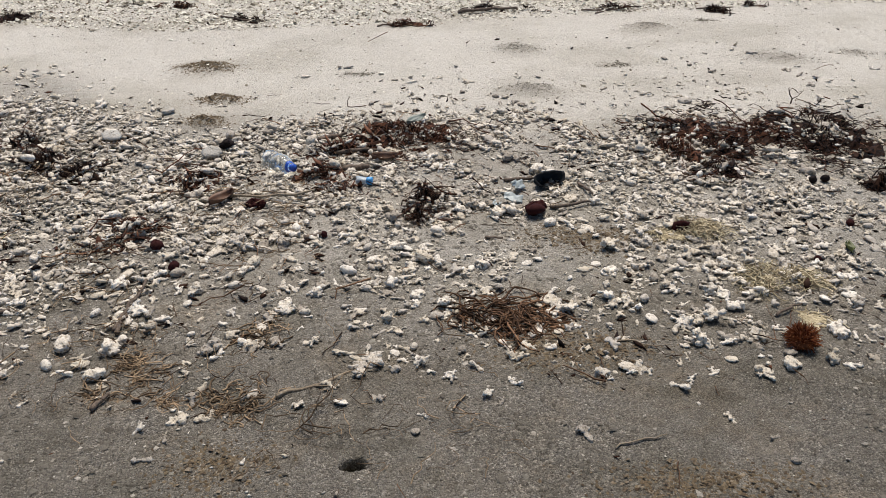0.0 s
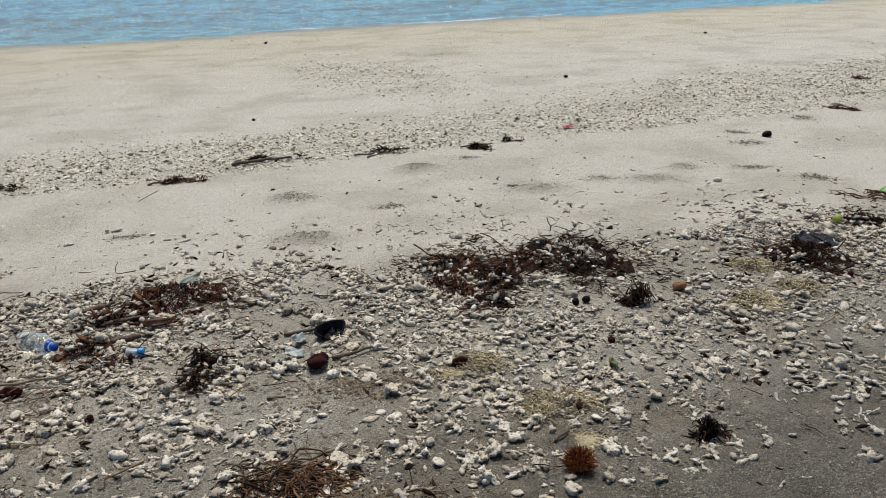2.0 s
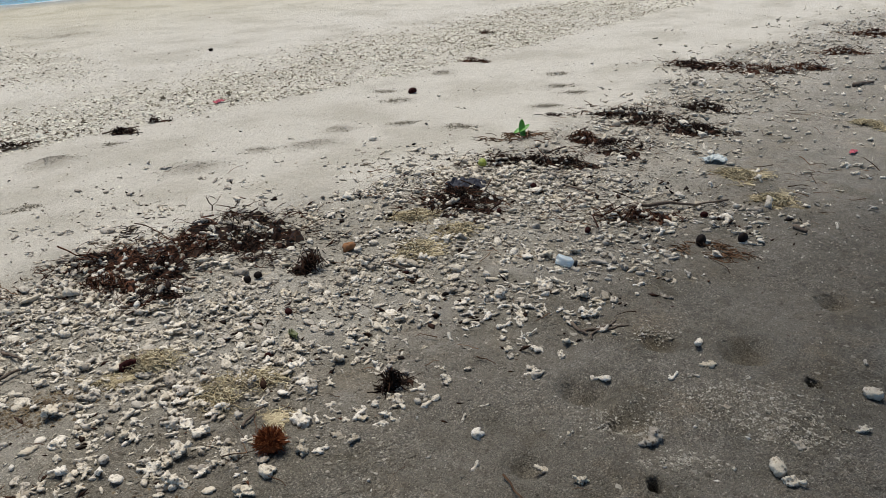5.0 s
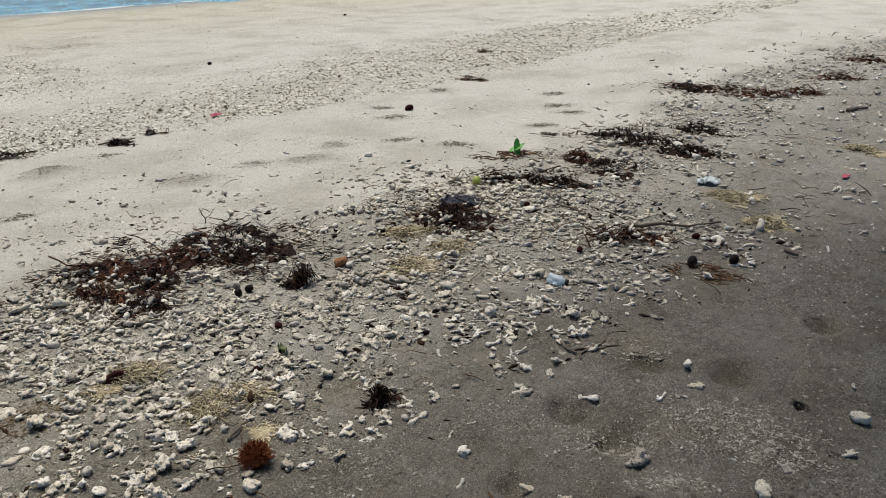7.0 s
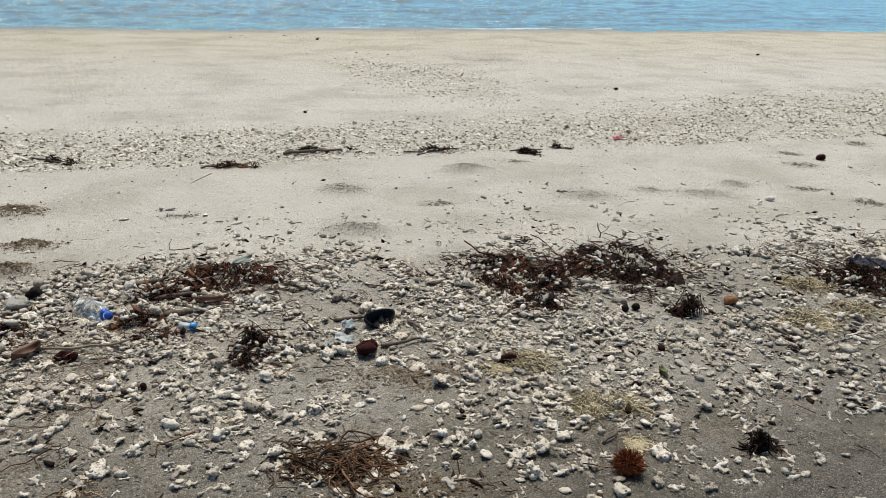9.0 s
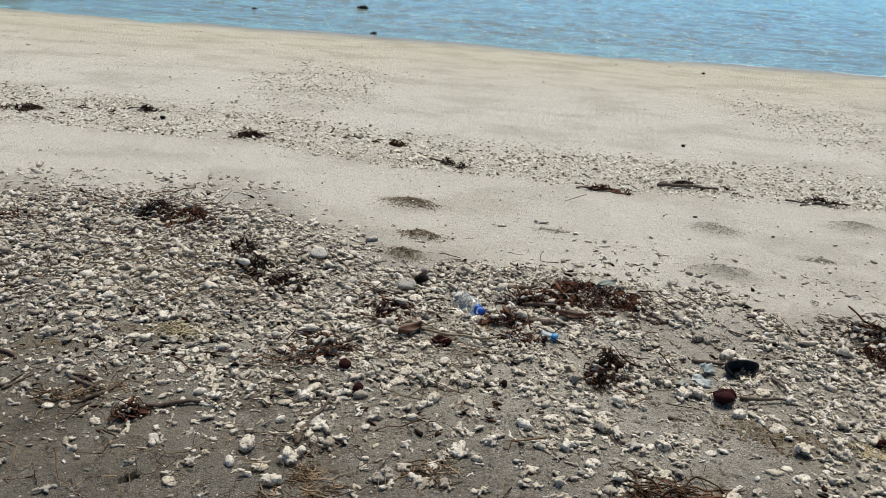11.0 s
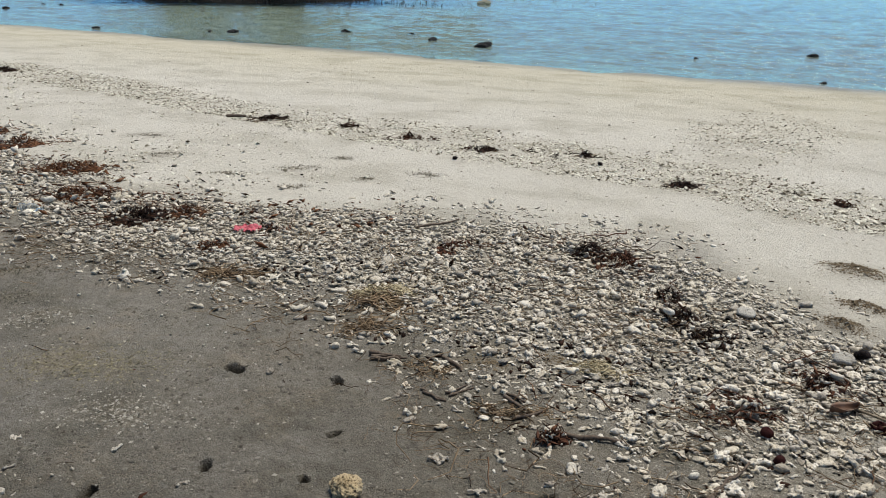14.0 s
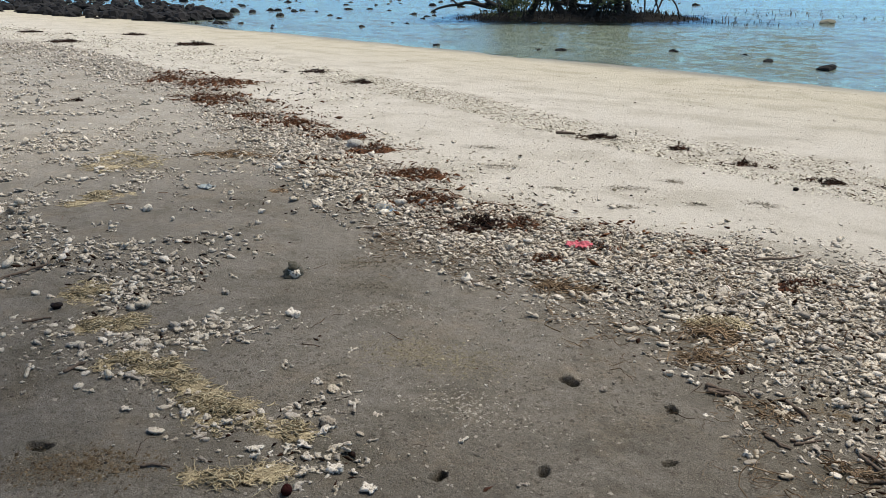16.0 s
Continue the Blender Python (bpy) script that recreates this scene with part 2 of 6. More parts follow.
STONE = coral_material("grey_beach_stone", [(0.0, (0.42, 0.40, 0.355)), (0.5, (0.49, 0.46, 0.41)), (1.0, (0.37, 0.345, 0.305))], 0.3)
DULL_STONE = coral_material("olive_grey_stone", [(0.0, (0.20, 0.19, 0.14)), (1.0, (0.26, 0.25, 0.19))], 0.5)
SAND_LUMP = coral_material("grey_sand_crumbs", [(0.0, (0.13, 0.115, 0.092)), (0.5, (0.17, 0.153, 0.125)), (0.8, (0.085, 0.073, 0.057)), (0.93, (0.24, 0.22, 0.18)), (1.0, (0.42, 0.38, 0.32))], 0.3)
BROWN_GRIT = coral_material("brown_sand_grit", [(0.0, (0.11, 0.078, 0.045)), (0.5, (0.19, 0.145, 0.09)), (0.8, (0.07, 0.048, 0.03)), (1.0, (0.27, 0.215, 0.15))], 0.3)
FOAM = coral_material("sea_foam", [(0.0, (0.80, 0.82, 0.82)), (1.0, (0.86, 0.87, 0.87))], 0.1)
MUD = coral_material("black_root_mud", [(0.0, (0.020, 0.017, 0.013)), (0.6, (0.035, 0.029, 0.022)), (1.0, (0.012, 0.011, 0.009))], 0.4, 0.1)
BASALT = coral_material("dark_wet_basalt", [(0.0, (0.016, 0.016, 0.017)), (0.6, (0.028, 0.026, 0.025)), (1.0, (0.010, 0.010, 0.011))], 0.4)
BLACK_WEED = fibre_material("dried_black_seaweed", (0.002, 0.0014, 0.001), (0.040, 0.018, 0.010))
RED_WEED = fibre_material("dried_red_brown_seaweed", (0.004, 0.002, 0.0015), (0.125, 0.052, 0.028))
WARM_WEED = fibre_material("dried_brown_seaweed", (0.014, 0.006, 0.004), (0.21, 0.095, 0.046))
DRY_TWIG = fibre_material("dry_twigs", (0.014, 0.007, 0.004), (0.22, 0.122, 0.068))
PALE_TWIG = fibre_material("pale_dry_twigs", (0.10, 0.07, 0.045), (0.36, 0.26, 0.165))
STRAW_FIBRE = fibre_material("pale_straw", (0.22, 0.175, 0.105), (0.60, 0.52, 0.35))
OLIVE_STRAW = fibre_material("olive_brown_rootlets", (0.035, 0.021, 0.012), (0.37, 0.265, 0.165))
BROWN_FLAKE = fibre_material("red_brown_weed_flakes", (0.010, 0.005, 0.004), (0.17, 0.075, 0.042))
TAN_GRIT = coral_material("tan_sand_pellets", [(0.0, (0.22, 0.19, 0.12)), (0.5, (0.31, 0.275, 0.185)), (0.8, (0.12, 0.10, 0.065)), (1.0, (0.42, 0.375, 0.27))], 0.3)
DARK_GRIT = coral_material("dark_sand_grit", [(0.0, (0.10, 0.088, 0.064)), (0.5, (0.19, 0.17, 0.13)), (0.8, (0.06, 0.05, 0.036)), (1.0, (0.36, 0.33, 0.27))], 0.3)
RUST_ALGAE = fibre_material("rust_brown_algae", (0.09, 0.024, 0.009), (0.28, 0.09, 0.032))
BARK = bark_material("driftwood_bark", (0.055, 0.037, 0.026), (0.19, 0.14, 0.10))
PALE_WOOD = bark_material("bleached_driftwood", (0.16, 0.12, 0.075), (0.36, 0.29, 0.20))
TREE_BARK = bark_material("mangrove_bark", (0.020, 0.016, 0.012), (0.085, 0.070, 0.055))
WATER = water_material()


# ---- beach coordinates and shared shapes ----
TABLE = np.random.RandomState(7).rand(256, 256)


def value_noise(x, y, scale, shift=0):
    x, y = np.asarray(x) * scale + 17.3 * shift + 500, np.asarray(y) * scale + 9.1 * shift + 500
    i, j = np.floor(x).astype(int), np.floor(y).astype(int)
    a, b = x - i, y - j
    a, b = a * a * (3 - 2 * a), b * b * (3 - 2 * b)
    t = lambda p, q: TABLE[(p % 256), (q % 256)]
    return (t(i, j) * (1 - a) + t(i + 1, j) * a) * (1 - b) + (t(i, j + 1) * (1 - a) + t(i + 1, j + 1) * a) * b


def fbm(x, y, scale, octaves=4, shift=0):
    total, weight = 0.0, 0.0
    for k in range(octaves):
        total = total + value_noise(x, y, scale * 2.03 ** k, shift + k) * 0.55 ** k
        weight += 0.55 ** k
    return total / weight


def step(a, b, x):
    t = np.clip((np.asarray(x, float) - a) / (b - a), 0, 1)
    return t * t * (3 - 2 * t)


def line(u, *pairs):
    return np.interp(u, [p[0] for p in pairs], [p[1] for p in pairs])


def berm_sea(u):
    return line(u, (-20, 7.2), (-13.6, 6.7), (-7.5, 5.0), (-5.2, 4.2), (-4.0, 4.35), (-3.2, 4.72), (-2, 5.0), (-1.35, 5.08), (-0.8, 4.8), (-0.4, 4.4), (-0.1, 4.1), (0.1, 4.25), (0.7, 4.2), (1.2, 4.1), (1.8, 3.88), (3.06, 3.4), (3.7, 3.4), (4.9, 3.05), (7.4, 3.14), (9.2, 3.28), (11.4, 3.0), (14.5, 2.6))


def berm_land(u):
    return line(u, (-20, 5.1), (-12, 5.0), (-6.1, 3.32), (-4.8, 3.05), (-4.1, 2.9), (-2.4, 3.0), (-1.93, 2.88), (-1.5, 2.59), (-0.7, 2.28), (-0.4, 2.15), (0.2, 1.92), (0.7, 1.86), (1.3, 1.66), (2.1, 1.45), (3.6, 1.2), (5.4, 0.9), (7.8, 1.2), (14, 1.1))


def strip_sea(u):
    return line(u, (-31, 9), (-25, 10.3), (-20, 10.3), (-14.3, 9.6), (-10, 8.8), (-7.3, 8.3), (-3.2, 8.0), (-1.8, 7.9), (-0.4, 7.25), (1, 7.05), (4.2, 6.9), (5.8, 7.2), (8.9, 7.5), (11, 7.5), (14, 7.3), (19, 6.6))


def strip_land(u):
    return line(u, (-31, 6.5), (-25, 6.7), (-21, 7.9), (-12, 7.95), (-8.6, 7.5), (-6.2, 7.0), (-4.6, 6.8), (-3.3, 6.6), (-1.4, 6.4), (-0.3, 6.0), (1.4, 5.8), (3.5, 5.66), (5, 5.5), (6.5, 5.3), (8, 5.22), (11, 5.25), (14, 5.3), (19, 5.4))



# ---- places on the beach: u, v, half width, half depth, turn ----
DARK_WEED = [
    (0.71, 3.00, 0.07, 0.08, -22.34),
    (0.66, 2.85, 0.06, 0.06, -22.38),
    (2.03, 3.44, 0.15, 0.15, -22.13),
    (2.19, 3.16, 0.14, 0.16, -22.18),
    (2.68, 3.24, 0.23, 0.27, -22.11),
    (2.00, 2.93, 0.09, 0.11, -22.24),
    (4.50, 2.82, 0.13, 0.08, -50),
    (4.65, 2.65, 0.13, 0.09, -50),
    (4.72, 2.46, 0.11, 0.09, -50),
    (6.16, 2.77, 0.23, 0.12, -55),
    (6.06, 2.48, 0.18, 0.14, -55),
    (5.99, 2.16, 0.19, 0.13, -55),
    (6.75, 2.39, 0.14, 0.13, -55),
    (8.54, 3.17, 0.27, 0.16, -56),
    (3.76, 2.62, 0.17, 0.21, -54.82),
    (5.21, 2.39, 0.15, 0.18, -55.27),
    (-1.50, 4.56, 0.14, 0.16, 21.28),
    (-0.93, 4.09, 0.06, 0.07, 20.30),
    (-0.65, 3.63, 0.11, 0.08, 19.50),
    (-0.83, 3.81, 0.10, 0.12, 19.86),
    (-4.26, 3.74, 0.20, 0.22, 51.47),
]
BROWN_WEED = [
    (2.36, 3.30, 0.30, 0.12, -28),
    (1.95, 3.20, 0.10, 0.10, -28),
    (0.45, 3.62, 0.16, 0.05, -10),
    (0.83, 3.69, 0.25, 0.16, -22.18),
    (0.35, 3.38, 0.09, 0.08, -22.29),
    (0.37, 3.20, 0.09, 0.05, -22.33),
    (-0.17, 3.41, 0.08, 0.09, -22.33),
    (8.64, 2.79, 0.24, 0.15, -56),
    (8.59, 2.46, 0.24, 0.13, -56),
    (9.03, 2.19, 0.19, 0.12, -56),
    (10.14, 2.14, 0.18, 0.14, -57),
    (11.77, 2.17, 0.20, 0.20, -57),
    (4.07, 1.74, 0.16, 0.08, -54),
    (5.27, 2.66, 0.06, 0.05, -55),
]
LEFT_WEED = [
    (-1.30, 4.47, 0.13, 0.14, 21), (-0.42, 3.03, 0.12, 0.08, 18), (-0.18, 3.42, 0.06, 0.08, 19), (-1.00, 2.48, 0.05, 0.03, 18), (-2.23, 4.22, 0.11, 0.08, 50),
    (-3.39, 3.96, 0.07, 0.06, 45), (-3.45, 3.50, 0.12, 0.07, 45), (-4.08, 3.95, 0.12, 0.08, 48), (-5.02, 3.88, 0.19, 0.11, 50), (-5.70, 4.42, 0.24, 0.15, 50), (-6.91, 4.87, 0.18, 0.12, 52),
    (-7.77, 5.04, 0.20, 0.12, 54), (-8.71, 5.07, 0.26, 0.13, 54), (-9.52, 5.00, 0.18, 0.10, 55), (-10.97, 5.43, 0.25, 0.18, 56), (-11.44, 5.38, 0.22, 0.18, 56), (-13.14, 6.40, 0.46, 0.26, 57), (-13.86, 5.91, 0.22, 0.22, 57),
]
TWIG_PILE = [
    (-2.19, 3.30, 0.19, 0.09, 50), (-2.06, 3.00, 0.13, 0.06, 45), (-1.62, 2.80, 0.10, 0.05, 30), (-1.22, 2.58, 0.12, 0.05, 20), (-3.12, 3.18, 0.2, 0.05, 45), (-5.97, 3.37, 0.16, 0.07, 50), (-6.12, 3.76, 0.12, 0.07, 50), (-7.53, 3.73, 0.23, 0.10, 52),
    (0.73, 2.14, 0.20, 0.13, -15.20),
    (-0.05, 1.96, 0.09, 0.08, -15.20),
    (-0.40, 2.05, 0.10, 0.05, -15.20),
    (0.05, 2.23, 0.07, 0.05, -15.20),
    (-0.44, 2.12, 0.08, 0.06, 17.24),
    (3.88, 1.26, 0.13, 0.06, -54.52),
]
STRAW = [
    (1.66, 2.45, 0.15, 0.06, -32.38),
    (1.73, 2.07, 0.17, 0.14, -22.46),
    (3.05, 2.39, 0.14, 0.10, -22.27),
    (3.44, 2.64, 0.16, 0.08, -54.71),
    (3.40, 2.36, 0.13, 0.09, -54.63),
    (5.11, 1.54, 0.12, 0.14, -55.03),
    (4.80, 1.22, 0.15, 0.12, -54.84),
    (6.92, 1.18, 0.12, 0.14, -55.58),
    (-2.25, 3.42, 0.18, 0.06, 40),
    (-1.03, 3.07, 0.08, 0.06, 18.90),
    (-4.60, 1.22, 0.13, 0.09, 50),
    (-4.15, 1.07, 0.09, 0.07, 50),
    (-4.10, 1.20, 0.09, 0.07, 50),
    (-3.67, 1.02, 0.09, 0.06, 50),
    (-3.53, 1.12, 0.08, 0.06, 50),
    (-3.36, 1.14, 0.10, 0.06, 40),
    (-3.14, 1.10, 0.08, 0.07, 40),
    (-3.00, 1.14, 0.11, 0.08, 30),
    (-2.84, 1.14, 0.08, 0.06, 30),
    (-2.62, 0.92, 0.11, 0.07, 50),
    (-2.71, 1.28, 0.05, 0.04, 50),
    (-6.63, 2.05, 0.12, 0.15, 52.03),
    (-7.82, 2.74, 0.22, 0.27, 52.97),
]
STRIP_WEED = [
    (1.98, 6.07, 0.20, 0.10, -21.55),
    (1.28, 5.80, 0.20, 0.08, -21.67),
    (-0.24, 6.70, 0.17, 0.14, -21.60),
    (0.17, 6.20, 0.12, 0.12, -21.68),
    (2.87, 5.82, 0.17, 0.11, -21.52),
    (3.60, 5.63, 0.15, 0.11, -21.50),
    (3.93, 5.67, 0.07, 0.08, -21.46),
    (-2.40, 7.34, 0.13, 0.15, 25.68),
    (-3.34, 7.09, 0.19, 0.20, 25.95),
    (-4.23, 7.15, 0.14, 0.11, 26.66),
    (-5.06, 7.41, 0.11, 0.12, 27.64),
    (-5.92, 7.28, 0.20, 0.15, 28.10),
    (-1.38, 6.60, 0.19, 0.16, 24.04),
]
FAR_STRIP_WEED = [
    (-5.96, 7.26, 0.26, 0.14, 53.78),
    (-5.04, 7.38, 0.12, 0.13, 53.34),
    (-4.23, 7.25, 0.14, 0.11, 52.88),
    (-21.21, 10.08, 0.64, 0.76, 63.57),
    (-26.28, 10.65, 0.65, 0.69, 66.97),
    (-23.83, 7.85, 0.62, 0.75, 64.55),
    (-28.67, 8.19, 0.55, 0.66, 67.89),
    (-13.73, 8.79, 0.31, 0.38, 58.64),
    (-11.75, 8.48, 0.38, 0.40, 57.40),
    (-12.13, 3.82, 0.11, 0.13, 55.85),
    (7.56, 5.26, 0.18, 0.16, -56.79),
    (9.37, 6.28, 0.15, 0.14, -57.67),
]
MOUNDS = [
    (-0.09, 5.12, 0.15, 0.11, -21.94),
    (-0.03, 4.50, 0.12, 0.08, -22.08),
    (-0.12, 4.17, 0.09, 0.07, -22.16),
    (2.91, 5.29, 0.16, 0.10, -21.64),
    (1.83, 5.03, 0.14, 0.11, -21.79),
    (1.62, 4.23, 0.18, 0.11, -21.99),
    (3.34, 4.42, 0.20, 0.12, -21.79),
    (3.88, 4.41, 0.10, 0.07, -21.75),
    (4.20, 4.21, 0.19, 0.11, -21.76),
    (4.60, 4.33, 0.10, 0.09, -21.70),
    (1.22, 2.54, 0.19, 0.09, -22.40),
]
SMUDGES = [
    (5.14, 3.63, 0.13, 0.07, -35), (5.83, 4.93, 0.10, 0.07, -35), (6.86, 5.11, 0.12, 0.09, -40), (7.45, 4.11, 0.13, 0.08, -40), (6.94, 3.80, 0.12, 0.08, -40), (6.71, 3.53, 0.12, 0.08, -40), (5.58, 4.61, 0.13, 0.09, -35), (5.01, 4.06, 0.10, 0.05, -35), (6.12, 3.46, 0.10, 0.06, -40),
    (-3.33, 5.90, 0.12, 0.09, 25), (-4.30, 5.53, 0.18, 0.09, 40), (-3.95, 4.97, 0.10, 0.06, 40), (-4.66, 5.06, 0.13, 0.07, 40), (-4.26, 6.08, 0.09, 0.06, 40), (-3.65, 5.49, 0.08, 0.05, 40), (-4.93, 3.53, 0.10, 0.06, 45), (-4.13, 2.63, 0.15, 0.08, 45), (-3.77, 2.43, 0.14, 0.08, 45), (-5.6, 5.3, 0.16, 0.10, 45), (-6.4, 5.9, 0.18, 0.10, 45),
    (6.16, 11.06, 0.42, 0.30, -20), (2.30, 4.55, 0.10, 0.04, -20), (0.75, 4.75, 0.09, 0.04, -10), (3.35, 5.35, 0.09, 0.05, -20),
]
CASTS = [
    (-1.44, 2.93, 0.09, 0.06, 18.90),
    (-0.59, 2.95, 0.11, 0.11, 18.51),
    (-1.20, 3.09, 0.07, 0.08, 19.00),
    (5.15, 3.65, 0.08, 0.10, -55.56),
    (2.95, 1.12, 0.08, 0.05, -54.17),
    (2.61, 0.53, 0.10, 0.10, -53.90),
    (-3.44, 2.27, 0.19, 0.09, 50.43),
    (-2.86, 2.07, 0.30, 0.15, 25.0),
    (-2.42, 1.86, 0.24, 0.12, 25.0),
    (-2.96, 0.58, 0.24, 0.09, 49.45),
    (-0.15, 1.68, 0.12, 0.08, -15.20),
    (1.00, 1.31, 0.21, 0.06, -15.20),
    (0.92, 1.90, 0.21, 0.10, -15.20),
    (2.71, 0.69, 0.20, 0.10, -55.0),
    (2.62, 0.56, 0.17, 0.09, -55.0),
    (2.58, 0.46, 0.12, 0.06, -55.0),
    (2.26, 0.70, 0.10, 0.05, -55.0),
    (2.35, 0.93, 0.14, 0.07, -55.0),
]
HOLES = [
    (2.44, 1.12, 0.16),
    (1.97, 1.07, 0.10),
    (3.03, 0.77, 0.16),
    (3.64, 0.62, 0.12),
    (2.93, 0.52, 0.06),
    (2.10, 0.73, 0.05),
    (2.69, 0.36, 0.03),
    (2.90, 1.07, 0.12),
    (2.36, 0.94, 0.12),
    (-2.32, 2.35, 0.075),
    (-1.91, 2.48, 0.055),
    (-1.68, 2.12, 0.045),
    (-1.93, 1.74, 0.05),
    (-1.61, 1.84, 0.04),
    (-0.88, 2.12, 0.05),
    (-2.14, 1.45, 0.06),
    (-3.19, 0.51, 0.075),
    (0.18, 1.60, 0.05),
]
CORALS = [
    (-1.29, 2.14, 0.08),
    (-1.10, 2.04, 0.08),
    (-1.53, 2.38, 0.05),
    (-2.18, 2.48, 0.04),
    (-2.18, 2.40, 0.05),
    (-1.39, 2.77, 0.07),
    (-0.33, 1.74, 0.06),
    (-0.25, 1.89, 0.07),
    (-0.23, 2.10, 0.05),
    (-0.16, 2.19, 0.05),
    (-0.06, 2.20, 0.05),
    (-0.43, 2.28, 0.10),
    (0.30, 1.83, 0.04),
    (0.39, 1.73, 0.04),
    (0.36, 1.68, 0.04),
    (0.07, 1.87, 0.04),
    (0.50, 1.87, 0.05),
    (0.68, 1.80, 0.06),
    (0.79, 1.55, 0.07),
    (0.58, 1.76, 0.04),
    (0.61, 1.73, 0.04),
    (0.71, 1.88, 0.03),
    (1.06, 1.76, 0.07),
    (1.12, 1.66, 0.07),
    (1.18, 1.68, 0.05),
    (1.37, 1.82, 0.06),
    (1.24, 1.84, 0.04),
    (1.25, 1.70, 0.05),
    (1.48, 1.66, 0.07),
    (1.62, 1.65, 0.06),
    (1.26, 1.41, 0.04),
    (1.20, 1.52, 0.06),
    (1.25, 1.31, 0.03),
]
MORE_CORALS = [
    (2.75, 1.58, 0.06),
    (2.68, 1.49, 0.06),
    (2.49, 1.46, 0.04),
    (2.59, 1.31, 0.05),
    (3.07, 1.66, 0.09),
    (2.84, 0.86, 0.07),
    (2.96, 0.94, 0.09),
    (2.70, 0.92, 0.07),
    (2.73, 0.87, 0.05),
    (2.60, 0.71, 0.04),
    (2.31, 0.82, 0.09),
    (2.52, 0.46, 0.06),
    (2.36, 0.47, 0.082),
    (2.32, 0.41, 0.065),
    (2.95, 0.34, 0.085),
    (2.72, 0.32, 0.06),
    (1.87, 1.19, 0.05),
    (2.00, 1.03, 0.07),
    (1.99, 0.91, 0.05),
    (3.19, 0.41, 0.05),
    (3.31, 1.21, 0.08),
    (2.06, 1.50, 0.10),
    (2.22, 1.56, 0.06),
    (2.54, 1.13, 0.09),
]
LEFT_CORALS = [
    (-5.34, 3.13, 0.11),
    (-3.42, 0.97, 0.08),
    (-3.25, 0.85, 0.06),
    (-2.72, 1.46, 0.06),
    (-2.61, 1.56, 0.05),
    (-2.24, 1.24, 0.08),
    (-1.91, 1.62, 0.06),
    (-3.94, 1.59, 0.10),
    (-3.67, 1.86, 0.09),
    (-2.63, 1.33, 0.08),
    (-2.50, 1.28, 0.06),
    (-2.60, 1.22, 0.07),
    (-2.51, 1.33, 0.06),
    (-2.68, 1.07, 0.07),
    (-2.54, 1.12, 0.06),
    (-3.64, 1.46, 0.08),
    (-3.51, 1.52, 0.07),
    (-2.98, 1.53, 0.06),
    (-2.53, 1.42, 0.04),
    (-4.17, 1.76, 0.06),
    (-3.03, 0.87, 0.05),
    (-4.17, 2.18, 0.11),
    (-3.16, 1.84, 0.07),
    (-2.25, 1.67, 0.05),
]
STICKS = [
    (0.39, 3.76, 0.53, 3.80, 0.014),
    (0.45, 3.59, 0.64, 3.56, 0.012),
    (0.45, 3.38, 0.56, 3.39, 0.020),
    (-0.26, 3.33, 0.29, 3.12, 0.008),
    (0.72, 2.84, 0.77, 2.78, 0.010),
    (1.09, 3.10, 1.24, 3.07, 0.010),
    (1.18, 2.80, 1.36, 2.80, 0.008),
    (1.38, 2.98, 1.39, 2.86, 0.007),
    (0.86, 2.64, 0.92, 2.62, 0.007),
    (0.21, 2.79, 0.27, 2.81, 0.012),
    (2.90, 2.40, 2.84, 2.25, 0.008),
    (1.59, 1.89, 1.70, 1.92, 0.006),
    (0.02, 1.92, 0.29, 1.98, 0.008),
    (-0.47, 1.98, -0.43, 2.04, 0.009),
    (-0.43, 2.35, -0.37, 2.61, 0.008),
    (0.77, 1.98, 0.89, 1.95, 0.003),
    (1.04, 1.91, 1.19, 1.84, 0.003),
    (0.84, 1.48, 0.99, 1.49, 0.003),
]
